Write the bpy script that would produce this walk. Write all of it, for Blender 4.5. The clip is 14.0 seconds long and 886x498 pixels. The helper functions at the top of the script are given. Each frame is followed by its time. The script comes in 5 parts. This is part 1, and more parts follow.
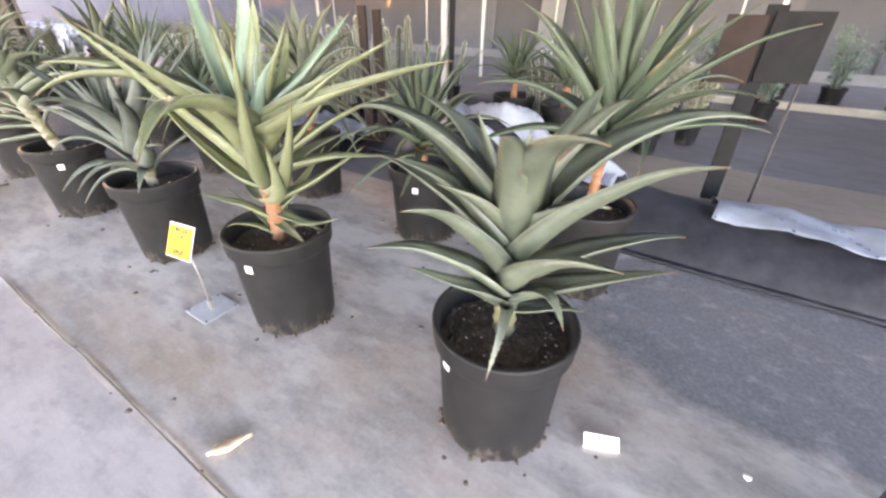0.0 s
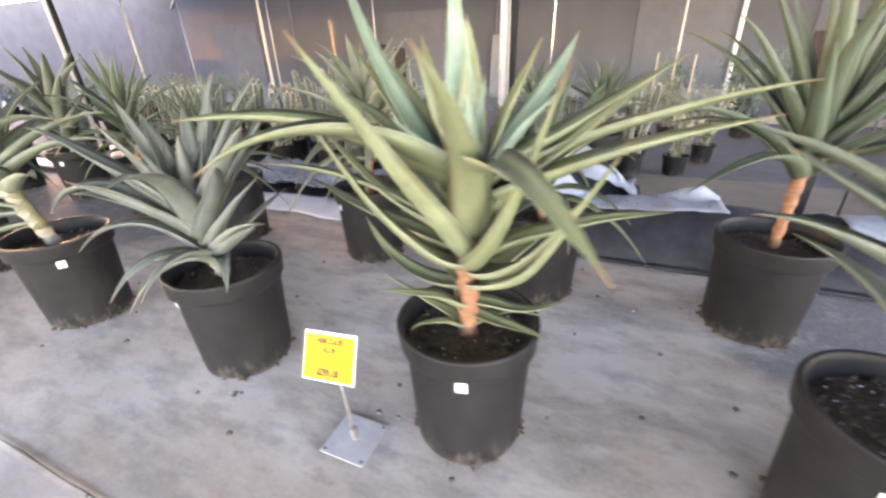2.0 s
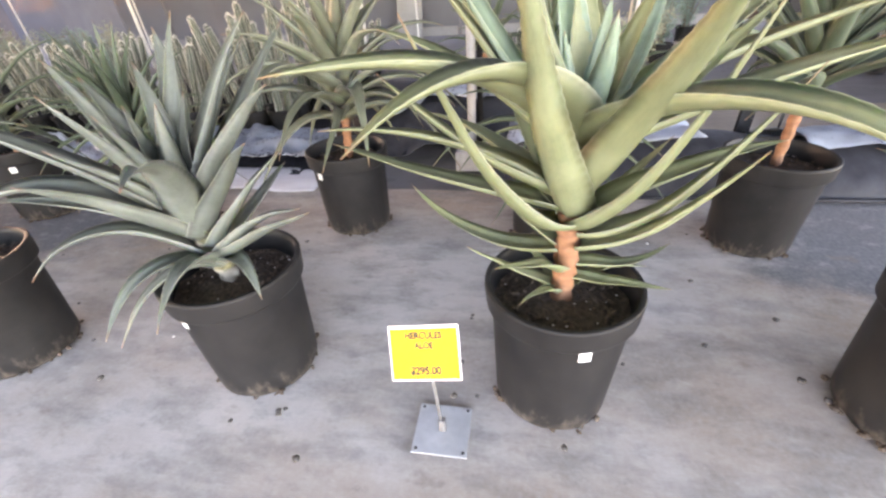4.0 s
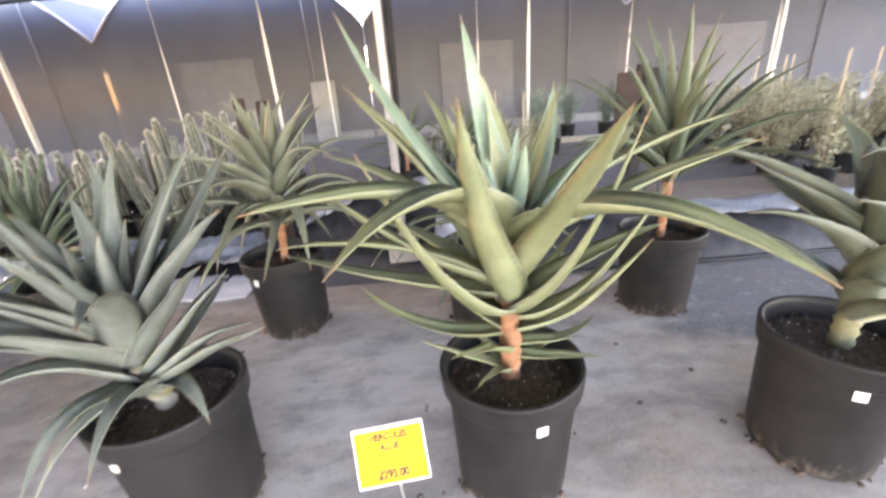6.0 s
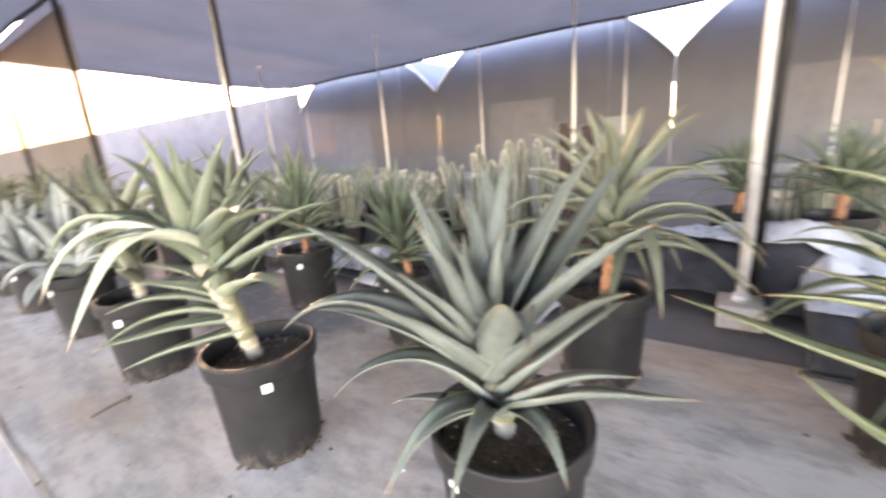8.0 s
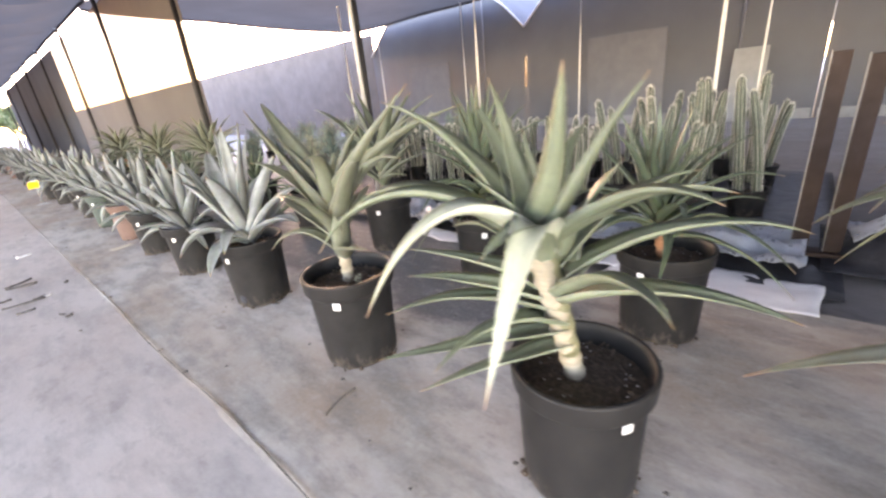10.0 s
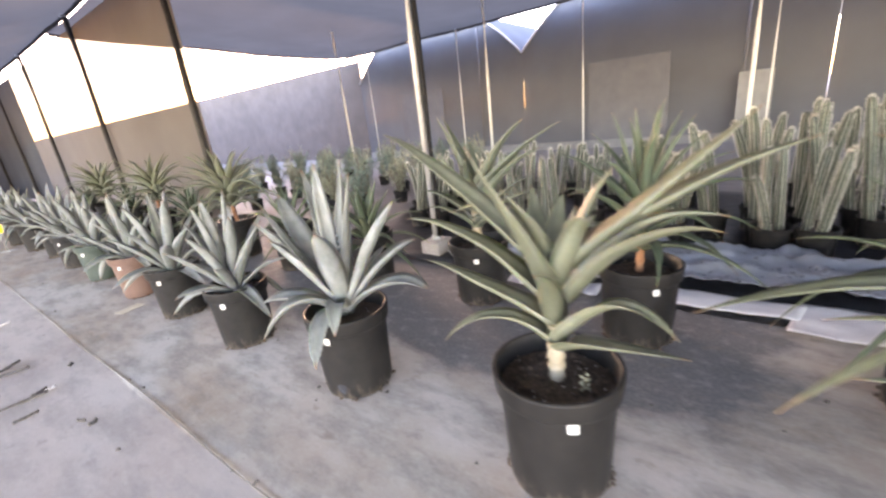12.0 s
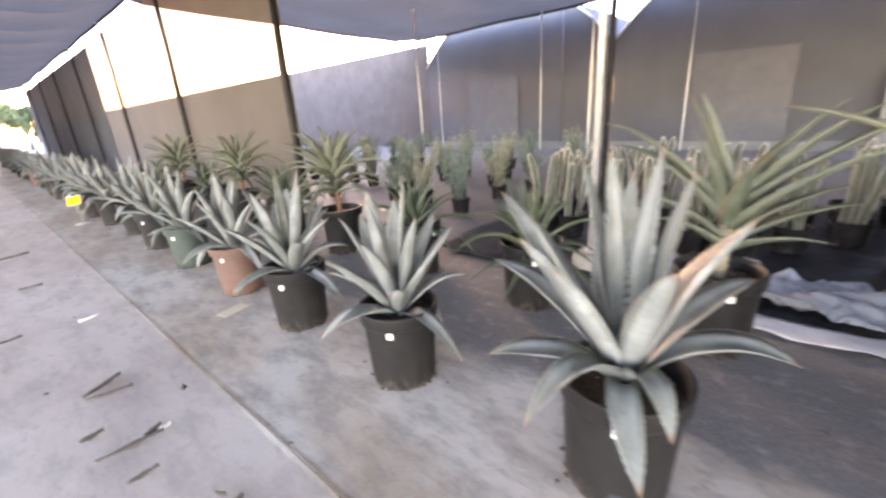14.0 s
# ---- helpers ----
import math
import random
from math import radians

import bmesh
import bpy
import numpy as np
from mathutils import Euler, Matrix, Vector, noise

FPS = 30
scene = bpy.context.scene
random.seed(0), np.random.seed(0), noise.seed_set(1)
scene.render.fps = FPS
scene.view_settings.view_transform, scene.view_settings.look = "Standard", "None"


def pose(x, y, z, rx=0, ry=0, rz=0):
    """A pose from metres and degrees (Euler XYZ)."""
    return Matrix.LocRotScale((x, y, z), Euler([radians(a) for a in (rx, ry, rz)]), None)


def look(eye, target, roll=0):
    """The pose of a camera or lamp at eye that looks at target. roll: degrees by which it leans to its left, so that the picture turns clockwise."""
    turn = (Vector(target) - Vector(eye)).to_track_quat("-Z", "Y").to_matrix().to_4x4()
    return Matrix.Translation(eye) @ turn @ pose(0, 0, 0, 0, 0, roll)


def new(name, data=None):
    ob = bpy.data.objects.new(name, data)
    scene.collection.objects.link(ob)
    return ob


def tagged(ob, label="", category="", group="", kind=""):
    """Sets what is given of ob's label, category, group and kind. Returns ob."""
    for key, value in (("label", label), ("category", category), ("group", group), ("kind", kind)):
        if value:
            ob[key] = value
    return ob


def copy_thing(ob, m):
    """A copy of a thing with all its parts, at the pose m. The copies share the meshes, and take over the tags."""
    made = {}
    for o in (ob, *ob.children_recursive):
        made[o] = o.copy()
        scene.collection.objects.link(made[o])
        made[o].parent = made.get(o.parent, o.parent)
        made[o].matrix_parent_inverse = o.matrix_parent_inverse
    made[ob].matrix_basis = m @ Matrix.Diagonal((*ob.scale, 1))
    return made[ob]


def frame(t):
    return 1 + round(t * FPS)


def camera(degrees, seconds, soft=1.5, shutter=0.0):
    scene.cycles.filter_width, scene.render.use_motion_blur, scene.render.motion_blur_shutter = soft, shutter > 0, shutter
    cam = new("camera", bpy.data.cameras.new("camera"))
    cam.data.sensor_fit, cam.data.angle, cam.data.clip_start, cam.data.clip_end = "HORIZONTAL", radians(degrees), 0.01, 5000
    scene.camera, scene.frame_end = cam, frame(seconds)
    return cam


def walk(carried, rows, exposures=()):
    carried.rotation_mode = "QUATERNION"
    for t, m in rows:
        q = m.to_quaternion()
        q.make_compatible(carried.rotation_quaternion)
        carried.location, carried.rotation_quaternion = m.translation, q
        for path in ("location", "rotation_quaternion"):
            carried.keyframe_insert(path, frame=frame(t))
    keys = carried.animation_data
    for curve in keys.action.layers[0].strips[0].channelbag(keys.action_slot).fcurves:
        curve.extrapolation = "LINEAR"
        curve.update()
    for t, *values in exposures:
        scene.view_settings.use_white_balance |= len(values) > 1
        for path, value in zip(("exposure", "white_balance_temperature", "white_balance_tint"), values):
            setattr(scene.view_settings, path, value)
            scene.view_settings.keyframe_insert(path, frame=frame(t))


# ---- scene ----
cam = camera(94.9, 14.0, soft=2.5, shutter=0.5)
PATH = [
    (0, (-0.197, 1.395, 1.226), (1.243, 2.328, 0.198), 0.7),
    (0.5, (-0.213, 1.541, 1.188), (1.272, 2.47, 0.223), 1.5),
    (1, (-0.232, 1.84, 1.151), (1.254, 2.791, 0.21), -1.2),
    (1.5, (-0.247, 2.084, 1.172), (1.296, 2.985, 0.273), -3.5),
    (2, (-0.282, 2.419, 1.172), (1.36, 3.143, 0.289), -1.9),
    (2.5, (-0.264, 2.685, 1.144), (1.348, 3.454, 0.245), -4.2),
    (3, (-0.233, 2.798, 1.157), (1.369, 3.371, 0.106), -4.3),
    (3.2, (-0.227, 2.825, 1.152), (1.374, 3.304, 0.055), -3.5),
    (5.5, (-0.328, 2.979, 1.196), (1.423, 3.055, 0.234), -3.6),
    (6, (-0.325, 2.956, 1.226), (1.526, 2.925, 0.469), -4.3),
    (6.5, (-0.315, 2.899, 1.222), (1.587, 2.772, 0.616), -4.1),
    (7, (-0.325, 2.965, 1.213), (1.584, 2.998, 0.616), -3.3),
    (7.5, (-0.284, 3.147, 1.189), (1.54, 3.655, 0.546), -3.8),
    (8, (-0.169, 3.38, 1.151), (1.43, 4.47, 0.645), -4.4),
    (8.5, (-0.138, 3.577, 1.097), (1.205, 4.927, 0.485), -2.4),
    (9, (-0.228, 3.856, 1.116), (0.955, 5.303, 0.404), -6.5),
    (9.2, (-0.24, 3.977, 1.129), (1.002, 5.379, 0.429), -6.2),
    (11.3, (-0.602, 5.066, 1.350), (0.875, 6.186, 0.598), -5.6),
    (11.5, (-0.590, 5.167, 1.327), (0.920, 6.260, 0.601), -5.7),
    (12, (-0.491, 5.561, 1.324), (1.012, 6.721, 0.696), -6.7),
    (12.5, (-0.482, 5.895, 1.291), (1.124, 6.857, 0.586), -5.1),
    (13, (-0.535, 6.168, 1.335), (1.139, 7.044, 0.678), -2.0),
    (13.5, (-0.552, 6.449, 1.307), (1.015, 7.529, 0.692), -2.7),
    (14, (-0.534, 6.814, 1.313), (0.870, 8.081, 0.664), -3.9),
]
walk(cam, [(t, look(eye, target, roll)) for t, eye, target, roll in PATH],
     exposures=[(t, stops, 6800 if t < 2 else 6850 if t < 8 else 6950, 43 if t < 8 else 42) for t, stops in ((0.0, 5.35), (1.5, 5.32), (2.2, 5.28), (2.5, 5.25), (3.0, 5.35), (5.5, 5.42), (6.5, 5.28), (7.2, 5.35), (7.7, 5.55), (8.1, 5.5), (8.5, 5.2), (9.0, 5.24), (11.5, 5.18), (12.5, 5.31), (13.2, 5.28), (14.0, 5.24))])

# ---- world and sun ----
SUN_AZ, SUN_EL = 30.3, 7.4            # degrees from +y towards +x, and above the horizon
world = bpy.data.worlds.new("sky")
scene.world = world
world.use_nodes = True
wn = world.node_tree.nodes
sky = wn.new("ShaderNodeTexSky")
sky.sky_type = "NISHITA"
sky.sun_disc = False
sky.sun_elevation = radians(SUN_EL)
sky.sun_rotation = radians(SUN_AZ)
sky.dust_density = 0.7
world.node_tree.links.new(sky.outputs[0], wn["Background"].inputs[0])
wn["Background"].inputs[1].default_value = 0.15
sun_data = bpy.data.lights.new("sun", "SUN")
sun_data.energy, sun_data.angle, sun_data.color = 0.011, radians(5), (1.0, 0.95, 0.88)
sun = new("sun", sun_data)
sun_dir = Vector((math.sin(radians(SUN_AZ)) * math.cos(radians(SUN_EL)), math.cos(radians(SUN_AZ)) * math.cos(radians(SUN_EL)), math.sin(radians(SUN_EL))))
sun.matrix_world = look(sun_dir * 40, (0, 0, 0))


# ---- materials ----
def nodes_of(name):
    m = bpy.data.materials.new(name)
    m.use_nodes = True
    return m, m.node_tree.nodes, m.node_tree.links, m.node_tree.nodes["Principled BSDF"]


def noise_node(n, l, scale, detail=4.0, coord="Object", stretch=None, rough=0.55):
    tc = n.new("ShaderNodeTexCoord")
    out = tc.outputs[coord]
    if stretch:
        mp = n.new("ShaderNodeMapping")
        mp.inputs["Scale"].default_value = stretch
        l.new(out, mp.inputs[0])
        out = mp.outputs[0]
    t = n.new("ShaderNodeTexNoise")
    t.inputs["Scale"].default_value, t.inputs["Detail"].default_value, t.inputs["Roughness"].default_value = scale, detail, rough
    l.new(out, t.inputs["Vector"])
    return t.outputs["Fac"]


def ramp(n, l, fac, stops):
    r = n.new("ShaderNodeValToRGB")
    while len(r.color_ramp.elements) < len(stops):
        r.color_ramp.elements.new(0.5)
    for e, (p, c) in zip(r.color_ramp.elements, stops):
        e.position, e.color = p, (*c, 1)
    l.new(fac, r.inputs[0])
    return r.outputs[0]


def mix(n, l, fac, a, b, how="MIX"):
    x = n.new("ShaderNodeMix")
    x.data_type, x.blend_type = "RGBA", how
    for sock, v in ((x.inputs[0], fac), (x.inputs[6], a), (x.inputs[7], b)):
        if isinstance(v, (int, float)):
            sock.default_value = v
        elif isinstance(v, tuple):
            sock.default_value = (*v, 1)
        else:
            l.new(v, sock)
    return x.outputs[2]


def bump(n, l, fac, b, strength=0.3, dist=0.01):
    k = n.new("ShaderNodeBump")
    k.inputs["Strength"].default_value, k.inputs["Distance"].default_value = strength, dist
    l.new(fac, k.inputs["Height"])
    l.new(k.outputs[0], b.inputs["Normal"])


def plain(name, a, b, scale=20.0, rough=0.6, metal=0.0, bumps=0.15, dist=0.003, coord="Object", stretch=None):
    m, n, l, p = nodes_of(name)
    f = noise_node(n, l, scale, 5, coord, stretch)
    g = noise_node(n, l, scale * 0.13, 3, coord, stretch)
    c = ramp(n, l, f, ((0.3, a), (0.7, b)))
    mid = tuple(0.75 * x for x in a)
    c = mix(n, l, ramp(n, l, g, ((0.45, (0, 0, 0)), (0.7, (0.6, 0.6, 0.6)))), c, mid)
    l.new(c, p.inputs["Base Color"])
    p.inputs["Roughness"].default_value, p.inputs["Metallic"].default_value = rough, metal
    bump(n, l, f, p, bumps, dist)
    return m


def leaf_material(name, dark, light, margin, bloom=0.35, yellow=0.0):
    """Leaf skin: u runs across, v along the leaf; pale toothed margin, long streaks, cross bands and blotches."""
    m, n, l, p = nodes_of(name)
    uv = n.new("ShaderNodeUVMap")
    sep = n.new("ShaderNodeSeparateXYZ")
    l.new(uv.outputs[0], sep.inputs[0])
    streak = noise_node(n, l, 6, 4, "UV", (14, 0.6, 1))
    blot = noise_node(n, l, 9, 4)
    info = n.new("ShaderNodeObjectInfo")
    mid = tuple(0.5 * a + 0.5 * b for a, b in zip(dark, light))
    c = ramp(n, l, streak, ((0.25, tuple(0.5 * a + 0.5 * b for a, b in zip(dark, mid))), (0.75, light)))
    band = noise_node(n, l, 5, 5, "UV", (1.2, 5.0, 1), 0.62)
    c = mix(n, l, ramp(n, l, band, ((0.46, (0, 0, 0)), (0.66, (0.55,) * 3))), c, dark)
    c = mix(n, l, ramp(n, l, blot, ((0.42, (0, 0, 0)), (0.75, (bloom,) * 3))), c, tuple(min(1, 1.5 * x + 0.05) for x in light))
    rnd = n.new("ShaderNodeMath")
    rnd.operation, rnd.inputs[1].default_value = "MULTIPLY", 0.55
    l.new(info.outputs["Random"], rnd.inputs[0])
    c = mix(n, l, rnd.outputs[0], c, tuple(0.62 * x for x in dark))
    if yellow:
        ymul = n.new("ShaderNodeMath")
        ymul.operation, ymul.inputs[1].default_value = "MULTIPLY", yellow
        l.new(noise_node(n, l, 2.3, 2), ymul.inputs[0])
        c = mix(n, l, ymul.outputs[0], c, (0.42, 0.40, 0.07))
    tipf = n.new("ShaderNodeMapRange")
    tipf.inputs[1].default_value, tipf.inputs[2].default_value = 0.93, 1.0
    l.new(sep.outputs[1], tipf.inputs[0])
    c = mix(n, l, tipf.outputs[0], c, (0.20, 0.10, 0.05))
    ab = n.new("ShaderNodeMath")
    ab.operation, ab.inputs[1].default_value = "SUBTRACT", 0.5
    l.new(sep.outputs[0], ab.inputs[0])
    ab2 = n.new("ShaderNodeMath")
    ab2.operation = "ABSOLUTE"
    l.new(ab.outputs[0], ab2.inputs[0])
    mr = n.new("ShaderNodeMapRange")
    mr.inputs[1].default_value, mr.inputs[2].default_value, mr.inputs[4].default_value = 0.462, 0.5, 0.7
    l.new(ab2.outputs[0], mr.inputs[0])
    c = mix(n, l, mr.outputs[0], c, margin)
    l.new(c, p.inputs["Base Color"])
    p.inputs["Roughness"].default_value = 0.42
    p.inputs["Subsurface Weight"].default_value = 0.08
    p.inputs["Subsurface Radius"].default_value = (0.01, 0.02, 0.005)
    p.inputs["Subsurface Scale"].default_value = 0.3
    bump(n, l, streak, p, 0.15, 0.003)
    return m


def cloth_material(name, col, clear, glow):
    """Knitted shade cloth: part of the light goes straight through the knit, part is scattered by it."""
    m = bpy.data.materials.new(name)
    m.use_nodes = True
    n, l = m.node_tree.nodes, m.node_tree.links
    n.remove(n["Principled BSDF"])
    f = noise_node(n, l, 0.8, 4)
    c = mix(n, l, f, tuple(0.8 * x for x in col), tuple(1.2 * x for x in col))
    d, t, tr = n.new("ShaderNodeBsdfDiffuse"), n.new("ShaderNodeBsdfTranslucent"), n.new("ShaderNodeBsdfTransparent")
    l.new(c, d.inputs[0])
    l.new(c, t.inputs[0])
    m1, m2 = n.new("ShaderNodeMixShader"), n.new("ShaderNodeMixShader")
    m1.inputs[0].default_value, m2.inputs[0].default_value = glow, clear
    l.new(d.outputs[0], m1.inputs[1])
    l.new(t.outputs[0], m1.inputs[2])
    l.new(m1.outputs[0], m2.inputs[1])
    l.new(tr.outputs[0], m2.inputs[2])
    l.new(m2.outputs[0], n["Material Output"].inputs[0])
    return m


def fabric_material(name, dust, weave, patch, dark_strip=None):
    """Woven weed barrier under dust: tan and grey drifts, dark weave, scuffs."""
    m, n, l, p = nodes_of(name)
    big = noise_node(n, l, 0.9, 6, "Object", (1.0, 0.55, 1), 0.62)
    mid_ = noise_node(n, l, 4.2, 7, "Object", (1.5, 0.55, 1), 0.68)
    fine = noise_node(n, l, 60, 4)
    weave_ = noise_node(n, l, 240, 2, "Object", (1, 0.25, 1))
    c = ramp(n, l, big, ((0.41, dust), (0.49, tuple(0.55 * a + 0.45 * b for a, b in zip(dust, patch))), (0.60, patch)))
    c = mix(n, l, ramp(n, l, mid_, ((0.46, (0, 0, 0)), (0.55, (0.36,) * 3), (0.66, (0.72,) * 3))), c, weave)
    if dark_strip:                                     # darker strip beside the liner, below y 2.3 and past y 4.9, with a ragged edge
        tc = n.new("ShaderNodeTexCoord")
        xyz = n.new("ShaderNodeSeparateXYZ")
        l.new(tc.outputs["Object"], xyz.inputs[0])
        masks = []
        for axis, lo, hi in ((0, 0.85, 1.35), (1, 4.9, 6.0)):
            mr = n.new("ShaderNodeMapRange")
            mr.inputs[1].default_value, mr.inputs[2].default_value = lo, hi
            l.new(xyz.outputs[axis], mr.inputs[0])
            masks.append(mr.outputs[0])
        near = n.new("ShaderNodeMapRange")
        near.inputs[1].default_value, near.inputs[2].default_value, near.inputs[4].default_value = 2.3, 1.0, 0.9
        l.new(xyz.outputs[1], near.inputs[0])
        either = n.new("ShaderNodeMath")
        either.operation = "MAXIMUM"
        l.new(masks[1], either.inputs[0])
        l.new(near.outputs[0], either.inputs[1])
        mul = n.new("ShaderNodeMath")
        mul.operation = "MULTIPLY"
        l.new(masks[0], mul.inputs[0])
        l.new(either.outputs[0], mul.inputs[1])
        rag = n.new("ShaderNodeMath")
        rag.operation = "ADD"
        l.new(mul.outputs[0], rag.inputs[0])
        l.new(noise_node(n, l, 2.6, 7, "Object", (1, 0.7, 1), 0.68), rag.inputs[1])
        c = mix(n, l, ramp(n, l, rag.outputs[0], ((0.78, (0, 0, 0)), (1.12, (0.88,) * 3))), c, dark_strip)
    scuff = noise_node(n, l, 11, 6, "Object", (1.3, 0.75, 1), 0.68)
    c = mix(n, l, ramp(n, l, scuff, ((0.52, (0, 0, 0)), (0.68, (0.24,) * 3))), c, tuple(min(1, 1.16 * x) for x in dust))
    c = mix(n, l, ramp(n, l, scuff, ((0.33, (0.36,) * 3), (0.44, (0, 0, 0)))), c, tuple(0.8 * x for x in weave))
    spot = noise_node(n, l, 6.5, 5, "Object", (1.2, 0.7, 1), 0.6)
    c = mix(n, l, ramp(n, l, spot, ((0.62, (0, 0, 0)), (0.70, (0.5,) * 3))), c, tuple(0.62 * x for x in patch))
    c = mix(n, l, ramp(n, l, fine, ((0.4, (0, 0, 0)), (0.75, (0.16,) * 3))), c, tuple(min(1, 1.25 * x) for x in dust))
    c = mix(n, l, ramp(n, l, weave_, ((0.45, (0, 0, 0)), (0.6, (0.04,) * 3))), c, tuple(0.5 * x for x in weave))
    l.new(c, p.inputs["Base Color"])
    p.inputs["Roughness"].default_value = 0.82
    bump(n, l, mid_, p, 0.35, 0.01)
    return m


def film_material(name, tint):
    m, n, l, p = nodes_of(name)
    f = noise_node(n, l, 7, 5)
    l.new(ramp(n, l, f, ((0.3, tuple(0.7 * x for x in tint)), (0.7, tint))), p.inputs["Base Color"])
    p.inputs["Roughness"].default_value = 0.28
    p.inputs["Transmission Weight"].default_value = 0.35
    p.inputs["IOR"].default_value = 1.2
    bump(n, l, noise_node(n, l, 11, 4), p, 0.3, 0.02)
    return m


M_FLOOR = fabric_material("dusty weed fabric", (0.475, 0.452, 0.42), (0.18, 0.17, 0.158), (0.33, 0.26, 0.205), (0.105, 0.108, 0.118))
M_AISLE = fabric_material("pale dusty aisle", (0.475, 0.437, 0.41), (0.29, 0.265, 0.25), (0.40, 0.345, 0.315))
M_SAND = fabric_material("tan sandy soil", (0.36, 0.29, 0.22), (0.25, 0.20, 0.155), (0.30, 0.24, 0.18))
M_GROUND = fabric_material("grey yard ground", (0.21, 0.20, 0.20), (0.15, 0.145, 0.14), (0.18, 0.165, 0.155))


def pot_material(name, a, b):
    """Scuffed nursery plastic with splashed tan dirt low on the wall and pale scratches."""
    m, n, l, p = nodes_of(name)
    f, g = noise_node(n, l, 9, 5), noise_node(n, l, 28, 6, "Object", (1, 1, 0.5), 0.7)
    c = ramp(n, l, f, ((0.3, a), (0.7, b)))
    tc, sep = n.new("ShaderNodeTexCoord"), n.new("ShaderNodeSeparateXYZ")
    l.new(tc.outputs["Object"], sep.inputs[0])
    mr = n.new("ShaderNodeMapRange")
    mr.inputs[1].default_value, mr.inputs[2].default_value, mr.inputs[3].default_value, mr.inputs[4].default_value = 0.0, 0.12, 0.26, 0.0
    l.new(sep.outputs[2], mr.inputs[0])
    add = n.new("ShaderNodeMath")
    add.operation = "ADD"
    l.new(mr.outputs[0], add.inputs[0])
    l.new(g, add.inputs[1])
    c = mix(n, l, ramp(n, l, add.outputs[0], ((0.66, (0, 0, 0)), (0.95, (0.55,) * 3))), c, (0.20, 0.165, 0.135))
    l.new(c, p.inputs["Base Color"])
    p.inputs["Roughness"].default_value = 0.48
    p.inputs["Specular IOR Level"].default_value = 0.2
    bump(n, l, f, p, 0.1, 0.003)
    return m


M_POT = pot_material("black nursery plastic", (0.011, 0.0108, 0.0112), (0.022, 0.021, 0.0205))
M_POT_RED = plain("terracotta plastic", (0.10, 0.055, 0.042), (0.14, 0.08, 0.06), 9, 0.6)
M_POT_GREEN = plain("dull green plastic", (0.025, 0.042, 0.034), (0.04, 0.06, 0.05), 9, 0.55)
M_SOIL = plain("potting soil", (0.048, 0.035, 0.026), (0.15, 0.115, 0.088), 70, 0.95, 0, 0.9, 0.02)
M_CHIPS = plain("bark chips", (0.05, 0.036, 0.026), (0.20, 0.15, 0.11), 45, 0.9, 0, 0.4)
M_PERLITE = plain("perlite", (0.6, 0.58, 0.55), (0.75, 0.73, 0.7), 50, 0.9)
M_ALOE = leaf_material("grey green aloe", (0.092, 0.113, 0.073), (0.19, 0.22, 0.148), (0.44, 0.45, 0.33), 0.4)
M_GREYALOE = leaf_material("dull grey aloe", (0.074, 0.089, 0.074), (0.152, 0.174, 0.148), (0.40, 0.42, 0.34), 0.45)
M_DEEPALOE = leaf_material("deep green aloe", (0.068, 0.084, 0.058), (0.142, 0.164, 0.115), (0.36, 0.39, 0.29), 0.4)
M_HERC = leaf_material("fresh green aloe", (0.110, 0.134, 0.076), (0.232, 0.260, 0.154), (0.50, 0.52, 0.36), 0.35, 0.14)
M_HERC_CORE = leaf_material("blue green aloe heart", (0.135, 0.205, 0.145), (0.25, 0.335, 0.245), (0.52, 0.55, 0.40), 0.45)
M_OLIVE = leaf_material("olive aloe", (0.096, 0.110, 0.078), (0.188, 0.203, 0.148), (0.43, 0.43, 0.31), 0.35, 0.05)
M_AGAVE = leaf_material("blue grey agave", (0.13, 0.148, 0.145), (0.25, 0.27, 0.265), (0.52, 0.54, 0.50), 0.6)
M_DARKALOE = leaf_material("dark green aloe", (0.055, 0.080, 0.049), (0.115, 0.150, 0.094), (0.30, 0.34, 0.22), 0.2)
M_SHEATH = plain("clasping leaf bases", (0.10, 0.105, 0.055), (0.20, 0.185, 0.105), 22, 0.6, 0, 0.4, 0.006)
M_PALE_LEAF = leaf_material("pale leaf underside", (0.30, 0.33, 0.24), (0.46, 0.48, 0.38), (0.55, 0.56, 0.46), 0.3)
M_TRUNK = plain("orange brown aloe stem", (0.19, 0.085, 0.042), (0.40, 0.19, 0.095), 18, 0.75, 0, 0.5, 0.01, "Object", (1, 1, 3))
M_TRUNK_PALE = plain("pale ringed aloe stem", (0.23, 0.20, 0.145), (0.39, 0.345, 0.265), 18, 0.8, 0, 0.5, 0.01, "Object", (1, 1, 4))
M_STICKER = plain("white label paper", (0.80, 0.80, 0.78), (0.86, 0.86, 0.84), 30, 0.5)
M_YELLOW = plain("yellow card", (0.90, 0.47, 0.005), (0.95, 0.54, 0.008), 14, 0.45)
M_CARD_EDGE = plain("laminate edge", (0.72, 0.62, 0.58), (0.82, 0.74, 0.70), 14, 0.4)
M_INK = plain("dark brown ink", (0.035, 0.022, 0.005), (0.05, 0.03, 0.008), 40, 0.6)
M_GALV = plain("galvanised steel", (0.52, 0.54, 0.56), (0.66, 0.68, 0.70), 24, 0.45, 0.45, 0.05)
M_ROD = plain("dull steel rod", (0.16, 0.155, 0.15), (0.28, 0.27, 0.26), 24, 0.5, 0.4, 0.05)
